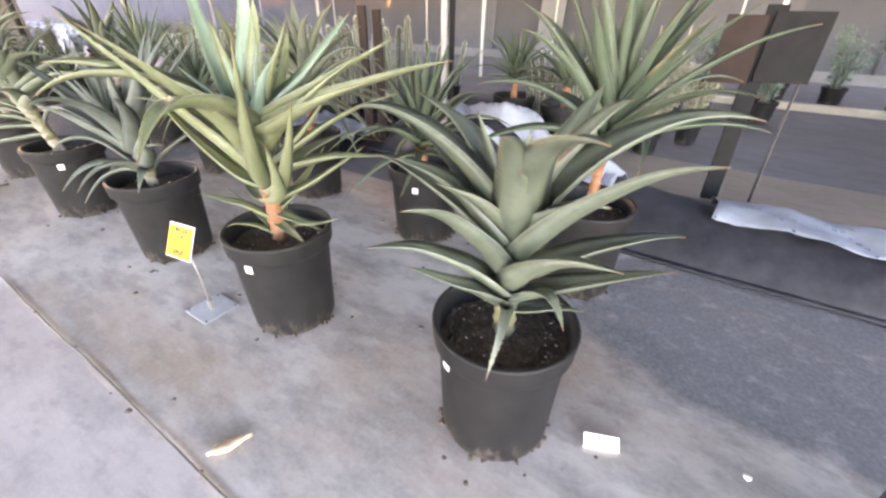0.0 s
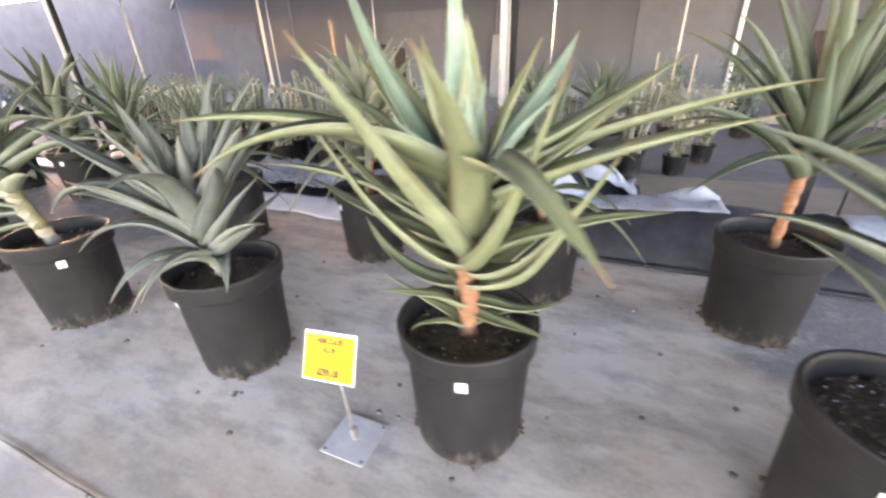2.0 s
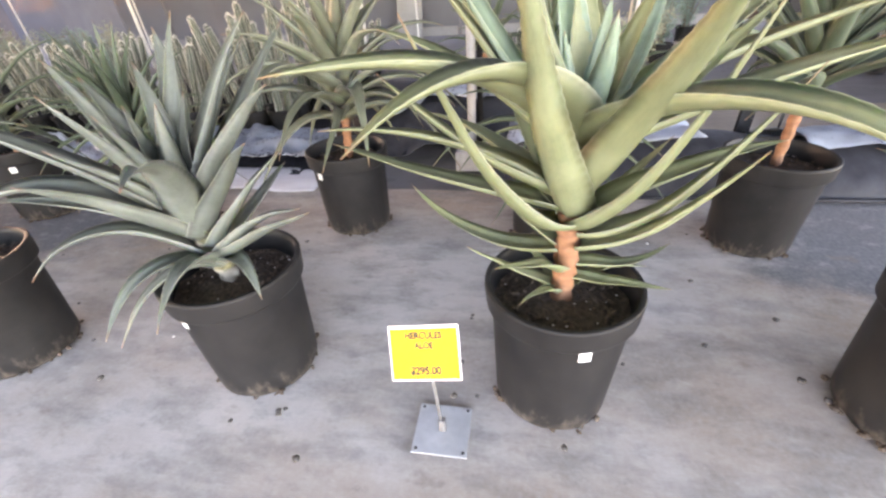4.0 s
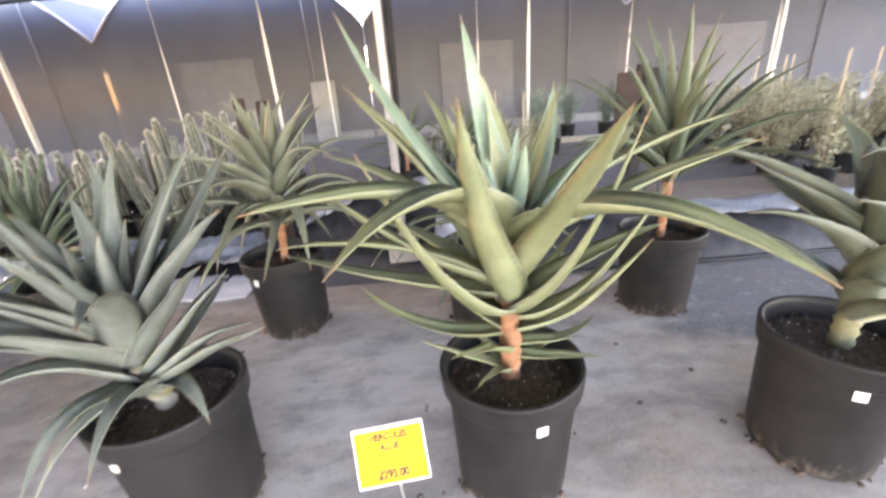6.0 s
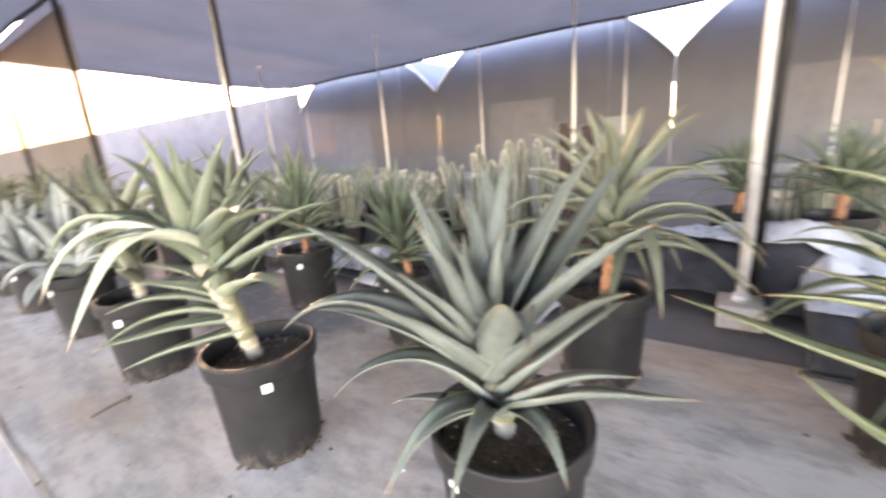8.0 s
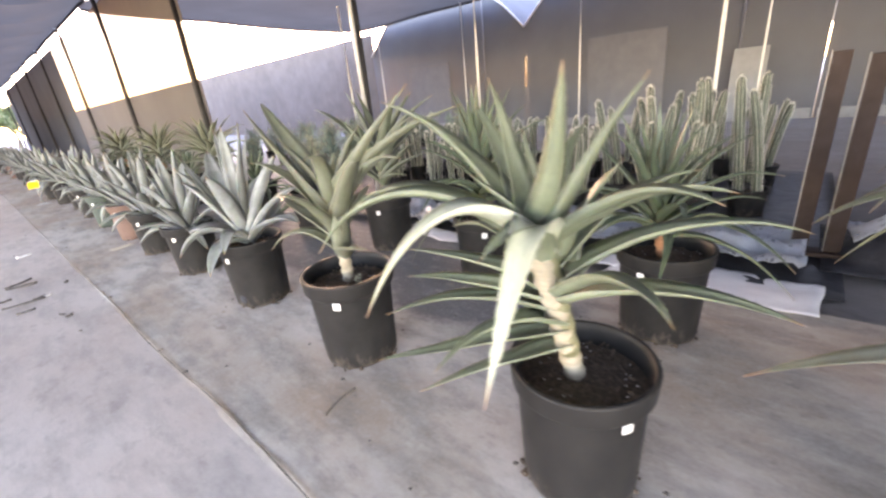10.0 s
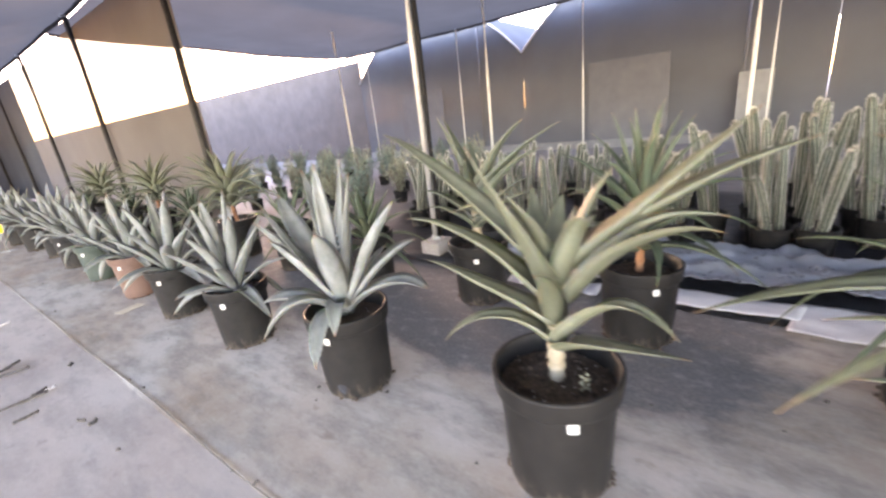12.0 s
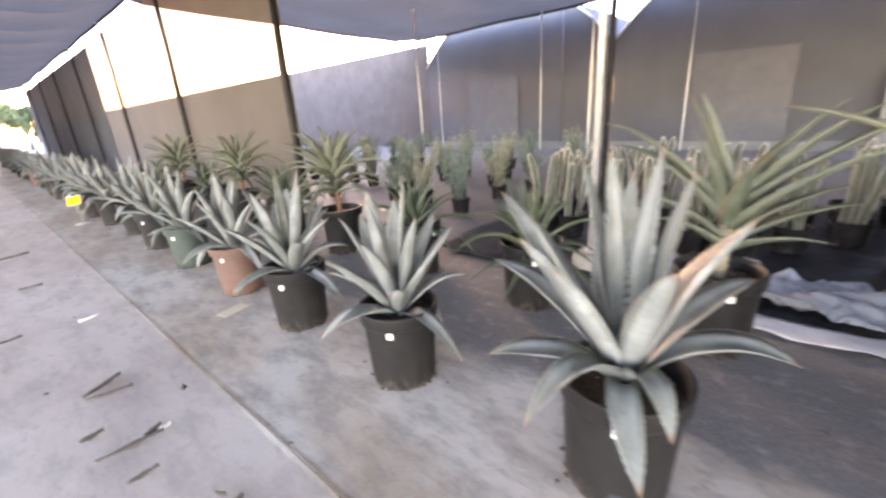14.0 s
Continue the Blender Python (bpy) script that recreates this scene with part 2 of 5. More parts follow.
M_POLE = plain("weathered galvanised pole", (0.42, 0.41, 0.40), (0.60, 0.58, 0.56), 12, 0.5, 0.3, 0.1)
M_WHITEPOLE = plain("white plastic pipe", (0.62, 0.62, 0.60), (0.78, 0.78, 0.76), 10, 0.5)
# dark steel for small fittings; on the far posts it stands in for backlit shade
M_DARKPOLE = plain("dark steel and backlit posts", (0.05, 0.05, 0.05), (0.09, 0.085, 0.08), 12, 0.6)
M_CONCRETE = plain("concrete footing", (0.34, 0.32, 0.30), (0.46, 0.44, 0.42), 16, 0.9, 0, 0.4)
M_LINER = plain("black liner", (0.022, 0.023, 0.028), (0.05, 0.052, 0.06), 8, 0.45, 0, 0.4, 0.02)
M_FILM = film_material("clear plastic film", (0.40, 0.45, 0.52))
M_FILM_WHITE = film_material("cloudy plastic film", (0.54, 0.59, 0.67))
M_SHEET = plain("white ground sheet", (0.70, 0.70, 0.72), (0.82, 0.82, 0.84), 4, 0.6, 0, 0.3, 0.02)
M_ROOF = cloth_material("grey shade cloth", (0.090, 0.088, 0.088), 0.0, 0.29)
M_GABLE = cloth_material("dark gable cloth", (0.142, 0.152, 0.172), 0.02, 0.32)
M_SHEER = cloth_material("thin tan curtain cloth", (0.215, 0.20, 0.178), 0.20, 0.5)
M_GABLE_DARK = plain("dark panel cloth", (0.12, 0.122, 0.135), (0.15, 0.15, 0.162), 3, 0.9)
M_FENCE = plain("brown windbreak cloth", (0.085, 0.07, 0.062), (0.115, 0.095, 0.085), 2, 0.9)
M_PALEBOARD = plain("pale board", (0.20, 0.20, 0.20), (0.27, 0.27, 0.27), 3, 0.8)
M_CACTUS = plain("silver green cactus skin", (0.05, 0.065, 0.045), (0.10, 0.12, 0.085), 30, 0.6, 0, 0.3)
M_SPINE = cloth_material("pale cactus spines", (0.70, 0.68, 0.60), 0.0, 0.5)
M_SHRUB = plain("yellow green shrub leaf", (0.18, 0.19, 0.125), (0.36, 0.365, 0.26), 9, 0.6)
M_BLUESHRUB = plain("blue green shrub leaf", (0.10, 0.15, 0.12), (0.20, 0.27, 0.22), 9, 0.6)
M_TREE = plain("tree leaf", (0.05, 0.08, 0.03), (0.12, 0.16, 0.06), 9, 0.7)
M_BARK = plain("bark", (0.12, 0.09, 0.06), (0.2, 0.16, 0.12), 14, 0.9)
M_WOOD = plain("raw wood stake", (0.38, 0.31, 0.23), (0.52, 0.45, 0.35), 14, 0.8, 0, 0.2, 0.003, "Object", (4, 4, 0.5))
M_BLACKBOARD = plain("black painted board", (0.015, 0.015, 0.016), (0.026, 0.025, 0.025), 8, 0.75)
M_BROWNBOARD = plain("dark brown board", (0.032, 0.022, 0.019), (0.048, 0.034, 0.03), 8, 0.75)
M_DEBRIS = plain("dry dark debris", (0.06, 0.055, 0.05), (0.12, 0.11, 0.10), 30, 0.9, 0, 0.5)
M_DRYLEAF = plain("dry tan leaf", (0.42, 0.33, 0.22), (0.58, 0.48, 0.34), 30, 0.8)
M_TAN = plain("tan kerb board", (0.50, 0.44, 0.34), (0.64, 0.58, 0.46), 6, 0.8)

for m_ in (M_LINER, M_BLACKBOARD, M_BROWNBOARD, M_YELLOW, M_DARKPOLE):
    m_.node_tree.nodes["Principled BSDF"].inputs["Specular IOR Level"].default_value = 0.12


# ---- mesh helpers ----
def mesh_of(name, bm, material, smooth=True):
    me = bpy.data.meshes.new(name)
    bm.normal_update()
    bm.to_mesh(me)
    bm.free()
    me.materials.append(material)
    if smooth:
        me.polygons.foreach_set("use_smooth", [True] * len(me.polygons))
    return me


def part(name, bm, material, parent=None, label="", smooth=True, at=None):
    ob = new(name, bm if isinstance(bm, bpy.types.Mesh) else mesh_of(name, bm, material, smooth))
    ob.parent = parent
    if at is not None:
        ob.matrix_basis = at
    if label:
        ob["label"] = label
    return ob


def thing(name, at, label, category, group="", kind=""):
    ob = new(name)
    ob.empty_display_size = 0.1
    ob.matrix_basis = at
    return tagged(ob, label, category, group, kind)


def lathe(profile, seg=36, wobble=0.0, seed=0):
    bm = bmesh.new()
    rings = []
    for r, z in profile:
        ring = []
        for k in range(seg):
            a = 2 * math.pi * k / seg
            w = 1 + wobble * noise.noise((math.cos(a) * 1.2 + seed, math.sin(a) * 1.2, z * 3))
            ring.append(bm.verts.new((r * w * math.cos(a), r * w * math.sin(a), z)))
        rings.append(ring)
    for a, b in zip(rings, rings[1:]):
        for k in range(seg):
            bm.faces.new((a[k], a[(k + 1) % seg], b[(k + 1) % seg], b[k]))
    return bm, rings


def box(sx, sy, sz, bev=0.0, at=(0, 0, 0), bm=None):
    """A box from its base centre."""
    bm = bm or bmesh.new()
    made = bmesh.ops.create_cube(bm, size=1, matrix=Matrix.Translation((at[0], at[1], at[2] + sz / 2)) @ Matrix.Diagonal((sx, sy, sz, 1)))
    if bev:
        edges = {e for v in made["verts"] for e in v.link_edges}
        bmesh.ops.bevel(bm, geom=list(edges), offset=bev, segments=2, affect="EDGES", profile=0.5)
    return bm


def tube(points, radii, seg=8, bm=None, close=True):
    bm = bm or bmesh.new()
    rings = []
    pts = [Vector(p) for p in points]
    for i, p in enumerate(pts):
        d = (pts[min(i + 1, len(pts) - 1)] - pts[max(i - 1, 0)]).normalized()
        side = d.cross(Vector((0, 0, 1)))
        side = side.normalized() if side.length > 1e-3 else Vector((1, 0, 0))
        up = side.cross(d)
        r = radii[i] if isinstance(radii, (list, tuple)) else radii
        rings.append([bm.verts.new(p + r * (math.cos(2 * math.pi * k / seg) * side + math.sin(2 * math.pi * k / seg) * up)) for k in range(seg)])
    for a, b in zip(rings, rings[1:]):
        for k in range(seg):
            bm.faces.new((a[k], a[(k + 1) % seg], b[(k + 1) % seg], b[k]))
    if close:
        bm.faces.new(rings[0][::-1])
        bm.faces.new(rings[-1])
    return bm


def sheet(x0, x1, y0, y1, nx, ny, height, thick=0.0):
    """A rectangle of cloth, film or ground, with its height at each place from height(x, y)."""
    xs, ys = np.linspace(x0, x1, nx + 1), np.linspace(y0, y1, ny + 1)
    verts = [(float(x), float(y), float(height(x, y))) for y in ys for x in xs]
    faces = [(j * (nx + 1) + i, j * (nx + 1) + i + 1, (j + 1) * (nx + 1) + i + 1, (j + 1) * (nx + 1) + i) for j in range(ny) for i in range(nx)]
    if thick:
        k = len(verts)
        verts += [(x, y, z - thick) for x, y, z in verts]
        faces += [tuple(v + k for v in f[::-1]) for f in list(faces)]
        rim = list(range(nx + 1)) + [(j + 1) * (nx + 1) + nx for j in range(ny)] + [ny * (nx + 1) + i for i in range(nx - 1, -1, -1)] + [j * (nx + 1) for j in range(ny - 1, 0, -1)]
        faces += [(a, a + k, b + k, b) for a, b in zip(rim, rim[1:] + rim[:1])]
    me = bpy.data.meshes.new("sheet")
    me.from_pydata(verts, [], faces)
    me.polygons.foreach_set("use_smooth", [True] * len(me.polygons))
    return me


def setting(name, me, material, label, category):
    me.materials.append(material)
    return tagged(new(name, me), label, category, kind="structure")


def wave(x, y, s, amp, k=0.0):
    return amp * noise.noise((x * s + k, y * s - k, k))


# ---- ground, fabric, aisle ----
def ground_height(x, y):
    return -0.03


setting("ground", sheet(-160, 160, -120, 260, 40, 48, ground_height), M_GROUND, "grey dusty yard ground reaching to the horizon", "ground")


def fabric_height(x, y):
    return 0.001 + wave(x, y, 2.6, 0.004) + wave(x, y, 9, 0.0015, 3.0) - 0.007 * max(0.0, (0.035 - x) / 0.05)


setting("floor_fabric", sheet(-0.015, 2.15, -3.0, 44.0, 44, 480, fabric_height), M_FLOOR, "dusty grey woven weed fabric under the potted rows", "floor")
setting("floor_aisle", sheet(-4.6, 0.02, -3.0, 44.0, 46, 400, lambda x, y: -0.006 + wave(x, y, 2.1, 0.002, 5.0)), M_AISLE, "pale dusty fabric aisle with scuffs", "floor")


setting("ground_shoulder", sheet(3.25, 4.15, -9.0, 2.3, 20, 120, lambda x, y: -0.012 + wave(x, y, 2.2, 0.012, 9)), M_SAND, "tan sandy shoulder beside the yard road", "ground")


# raised seam where the two fabrics overlap, with a dark frayed edge
seam_pts = [(0.0 + 0.022 * noise.noise((0, y * 0.9, 0)) + 0.004 * noise.noise((0, y * 6, 2)), y, 0.004 + 0.003 * noise.noise((4, y * 4, 0))) for y in np.arange(-2.5, 40, 0.12)]
setting("seam", mesh_of("seam", tube(seam_pts, [max(0.0012, 0.003 + 0.003 * noise.noise((9, p[1] * 5, 0))) for p in seam_pts], 6), M_DEBRIS), M_DEBRIS, "dark frayed fabric seam along the aisle", "seam")

# ---- shade roof ----
def roof_height(x, y):
    u = (y / 2.2) % 1.0
    return 3.94 - 0.26 * (1 - (2 * u - 1) ** 2) * min(1.0, max(0.0, (2.62 - x) / 1.2)) + wave(x, y, 0.5, 0.06) - 0.05 * math.sin(math.pi * (x + 7.4) / 10.0)


# left of the aisle the cloth runs on, mostly unseen, to cut side light
setting("ceiling_aisle", sheet(-7.4, 2.62, -6.0, 41.0, 30, 428, roof_height), M_ROOF, "grey shade cloth roof sagging between cross cables", "shade roof")


def roof2_height(x, y):
    u = (y / 4.5) % 1.0
    return 3.92 - 0.035 * (x - 2.6) - 0.16 * (1 - (2 * u - 1) ** 2) * math.sin(math.pi * min(1, (x - 2.6) / 8.2)) + wave(x, y, 0.4, 0.06, 2)


setting("ceiling_yard", sheet(2.66, 10.8, -12.0, 18.2, 24, 120, roof2_height), M_ROOF, "grey shade cloth roof over the yard", "shade roof")


def hem(name, pts):
    return setting(name, mesh_of("hem", tube(pts, 0.035, 8), M_ROOF), M_ROOF, "rolled grey hem of the shade cloth", "trim")


hem("trim_hem_aisle", [(2.62, y, roof_height(2.62, y) - 0.02) for y in np.arange(-6, 41.1, 0.55)])
hem("trim_hem_yard", [(10.8, y, roof2_height(10.8, y) - 0.02) for y in np.arange(-12, 18.3, 0.9)])
hem("trim_hem_end", [(x, 18.2, roof2_height(x, 18.2) - 0.02) for x in np.arange(2.7, 10.9, 0.6)])


# ---- posts ----
def support_post(x, y, top, r, material, footing, label, group):
    ob = thing("support_post", pose(x, y, 0), label, "post", group)
    part("pole", tube([(0, 0, 0.0), (0.004, 0.003, top * 0.5), (0, 0, top)], r, 12), material, ob)
    if footing:
        part("footing", box(0.24, 0.22, 0.14, 0.012), M_CONCRETE, ob, "pale concrete footing block")
        part("strap", tube([(0, 0, 0.14), (0, 0, 0.18)], r * 1.5, 12), M_GALV, ob)
        part("cable", tube([(0.012, -r - 0.022, 0.18), (0.004, -r - 0.030, top * 0.4), (0.012, -r - 0.022, top - 0.05)], 0.026, 8), M_BLACKBOARD, ob, "black drip hose clipped to the pole")
    part("cap", tube([(0, 0, top - 0.03), (0, 0, top)], r * 1.35, 10), M_GALV, ob)
    return ob


first = support_post(2.58, 3.2, 3.9, 0.030, M_POLE, True, "galvanised roof post on a concrete footing", "posts along the aisle")
for y in (-1.3, 8.0):
    copy_thing(first, pose(2.58, y, 0))
# posts towards the sun: their backlit darkness is put into the colour
dark = support_post(2.58, 12.3, 3.9, 0.045, M_DARKPOLE, True, "roof post beside the side curtain, coloured dark as if backlit", "posts along the aisle")
for y in (16.4, 20.7, 25.0, 29.3, 33.6, 37.9, 41.0):
    copy_thing(dark, pose(2.58, y, 0))
yard = support_post(7.6, 5.6, 3.72, 0.032, M_WHITEPOLE, False, "slim white pipe post holding the yard roof", "white yard posts")
for y in (-8.0, -3.5, 1.05, 10.1, 14.6):
    copy_thing(yard, pose(7.6, y, 0))
outer = support_post(10.7, 1.55, 3.6, 0.022, M_WHITEPOLE, False, "thin pale pole before the greenhouse gables", "outer poles")
for y in (-9.7, -5.9, -2.2, 5.3, 9.1, 12.8, 16.6):
    copy_thing(outer, pose(10.7, y, 0))
left = support_post(-2.75, 14.0, 3.9, 0.030, M_POLE, False, "galvanised post on the far side of the aisle", "posts along the far aisle side")
for y in (18.5, 23, 27.5, 32, 36.5, 41):
    copy_thing(left, pose(-2.75, y, 0))

# ---- greenhouses behind the yard ----
BAY, VALLEY, RISE, WALL_X = 6.66, 2.74, 1.75, 11.3


def arch(u):
    return VALLEY + RISE * (1 - abs(u) ** 2.1)


def greenhouse(y0):
    ob = thing("greenhouse", pose(WALL_X, y0, -0.03), "round-arched greenhouse with a dark cloth-covered gable end", "greenhouse", "greenhouse row")
    bm = bmesh.new()
    half = BAY / 2 - 0.01
    us = [i / 14 for i in range(-14, 15)]
    front = [bm.verts.new((0, u * half, arch(u))) for u in us]
    back = [bm.verts.new((0.08, u * half, arch(u))) for u in us]
    f0, f1, b0, b1 = (bm.verts.new((x, s * half, 0)) for x in (0, 0.08) for s in (-1, 1))
    bm.faces.new([f0, *front, f1][::-1])
    bm.faces.new([b0, *back, b1])
    for i in range(len(us) - 1):
        bm.faces.new((front[i], front[i + 1], back[i + 1], back[i]))
    part("gable_wall", bm, M_GABLE, ob, smooth=False)
    bm = bmesh.new()
    a = [bm.verts.new((0.1, u * half, arch(u) - 0.01)) for u in us]
    b = [bm.verts.new((26.0, u * half, arch(u) - 0.01)) for u in us]
    for i in range(len(us) - 1):
        bm.faces.new((a[i], a[i + 1], b[i + 1], b[i]))
    part("roof", bm, M_GABLE, ob, "curved cloth roof")
    part("rim", tube([(-0.03, u * half, arch(u) + 0.01) for u in us], 0.03, 8), M_POLE, ob)
    part("door_panel", box(0.03, 1.9, 2.15, 0.004, (-0.02, 0.5, 0.0)), M_GABLE_DARK, ob, "darker cloth door panel", False)
    part("base_board", box(0.05, BAY - 0.1, 0.2, 0.006, (-0.03, 0, 0.0)), M_PALEBOARD, ob, "pale dusty base board", False)
    for yy in (-1.9,):
        part("upright", tube([(-0.03, yy, 0), (-0.03, yy, arch(yy / half) - 0.05)], 0.025, 8), M_GABLE_DARK, ob)
    return ob


house = greenhouse(7.68)
for k in (-4, -3, -2, -1, 1):
    copy_thing(house, pose(WALL_X, 7.68 + BAY * k, -0.03))

# long cloth fence past the last greenhouse
fence = tagged(new("wall_cloth_fence", mesh_of("fence", box(0.1, 120, 3.55, 0.0, (11.36, 77.65, -0.03)), M_FENCE, False)), "long dark cloth windbreak fence", "fence", kind="structure")

# side curtain hanging along the aisle's far stretch
setting("wall_side_curtain", mesh_of("curtain", box(0.012, 17.6, 3.72, 0.0, (2.68, 32.0, 0.0)), M_GABLE, False), M_GABLE, "dusty brown shade cloth side curtain", "curtain")

setting("wall_sheer_curtain", mesh_of("curtain", box(0.006, 10.9, 3.74, 0.0, (2.68, 17.75, 0.0)), M_SHEER, False), M_SHEER, "thin tan shade cloth side curtain, sky glowing through", "curtain")

# assumed cloth wall, added to block side light from the far aisle floor
setting("wall_far_side", mesh_of("curtain", box(0.012, 17.0, 3.72, 0.0, (-3.3, 32.5, 0.0)), M_GABLE, False), M_GABLE, "added grey cloth wall that keeps light off the far aisle floor", "curtain")

# pale board leaning on a gable
bd = thing("leaning_board", pose(10.95, 5.55, -0.03, 0, 8, 0), "pale flat board leaning against the gable", "board")
part("panel", box(0.04, 0.62, 1.5, 0.01), M_PALEBOARD, bd, smooth=False)


# ---- pots ----
POT_R, POT_H = 0.215, 0.445


def pot_mesh(r, h, seed):
    lip = 0.016
    prof = [(0.001, 0.012), (r * 0.76, 0.012), (r * 0.79, 0.0), (r * 0.81, 0.01), (r * 0.82, h * 0.10), (r * 0.893, h * 0.79), (r * 0.898, h * 0.823), (r * 0.902, h * 0.828), (r * 0.965, h * 0.836), (r * 0.973, h * 0.842),
            (r * 0.976, h * 0.852), (r * 0.996, h * 0.972), (r * 0.998, h * 0.985), (r * 0.990, h * 0.997), (r * 0.978, h), (r * 0.935, h), (r * 0.922, h * 0.992), (r * 0.90, h * 0.95), (r * 0.87, h * 0.8)]
    bm, rings = lathe(prof, 40, 0.018, seed)
    for k, v in enumerate(rings[2]):
        if k % 10 in (0, 1):
            v.co.z += 0.014
    return mesh_of("pot", bm, M_POT)


def soil_mesh(r, z, seed):
    rnd = random.Random(seed)
    bm, rings = lathe([(0.0005, z + 0.012), (r * 0.2, z + 0.012), (r * 0.4, z + 0.008), (r * 0.6, z), (r * 0.75, z - 0.004), (r * 0.87, z - 0.006)], 30, 0.0)
    for ring in rings[1:]:
        for v in ring:
            v.co.z += 0.010 * noise.noise((v.co.x * 30 + seed, v.co.y * 30, 0)) + rnd.uniform(-0.003, 0.003)
    return mesh_of("soil", bm, M_SOIL)


def perlite_mesh(r, z, seed, n=26):
    rnd = random.Random(seed)
    bm = bmesh.new()
    for _ in range(n):
        a, d = rnd.uniform(0, 6.3), r * 0.8 * math.sqrt(rnd.random())
        s = rnd.uniform(0.0015, 0.0035)
        bmesh.ops.create_icosphere(bm, subdivisions=1, radius=s, matrix=Matrix.Translation((d * math.cos(a), d * math.sin(a), z + 0.008)) @ Matrix.Diagonal((1, rnd.uniform(0.6, 1.8), 0.7, 1)))
    return mesh_of("perlite", bm, M_PERLITE)


def chips_mesh(r, z, seed, n=80):
    rnd = random.Random(seed)
    bm = bmesh.new()
    for _ in range(n):
        a, d = rnd.uniform(0, 6.3), r * 0.82 * math.sqrt(rnd.random())
        m = pose(d * math.cos(a), d * math.sin(a), z + 0.006 + 0.008 * rnd.random(), rnd.uniform(-40, 40), rnd.uniform(-40, 40), rnd.uniform(0, 360))
        bmesh.ops.create_icosphere(bm, subdivisions=1, radius=1.0, matrix=m @ Matrix.Diagonal((rnd.uniform(0.006, 0.016), rnd.uniform(0.004, 0.007), 0.0035, 1)))
    return mesh_of("bark_mulch", bm, M_CHIPS, False)


def sticker_mesh(r, z, size=0.032):
    bm = bmesh.new()
    cols = []
    for i in range(5):
        a = (i / 4 - 0.5) * size / r
        cols.append([bm.verts.new((rr * math.cos(a), rr * math.sin(a), zz)) for rr, zz in ((r, z - size / 2), (r + 0.001, z - size / 2), (r + 0.001, z + size / 2), (r, z + size / 2))])
    for a, b in zip(cols, cols[1:]):
        for k in range(4):
            bm.faces.new((a[k], b[k], b[(k + 1) % 4], a[(k + 1) % 4]))
    return mesh_of("price_sticker", bm, M_STICKER, False)


POTS = [pot_mesh(POT_R, POT_H, s) for s in (1, 5, 9)]
SOILS = [soil_mesh(POT_R, 0.375, s) for s in (1, 2, 3)]
CHIPS = [chips_mesh(POT_R, 0.375, s + 10) for s in (1, 2, 3)]
PERLITES = [perlite_mesh(POT_R, 0.375, s) for s in (1, 2, 3)]
STICKER = sticker_mesh(POT_R * 0.905, 0.345)


def crust_mesh(r, seed, n=22):
    """Soil clods washed out round a pot's foot."""
    q = random.Random(seed)
    bm = bmesh.new()
    for _ in range(n):
        a = q.choice((0.4, 2.0, 3.6, 5.1)) + q.gauss(0, 0.5)
        d = r + q.uniform(-0.006, 0.012)
        m = pose(d * math.cos(a), d * math.sin(a), 0.003, 0, 0, q.uniform(0, 360))
        bmesh.ops.create_icosphere(bm, subdivisions=1, radius=1.0, matrix=m @ Matrix.Diagonal((q.uniform(0.006, 0.02), q.uniform(0.005, 0.012), q.uniform(0.004, 0.012), 1)))
    return mesh_of("soil_crust", bm, M_SOIL)


CRUSTS = [crust_mesh(POT_R * 0.81, s) for s in (21, 22, 23)]


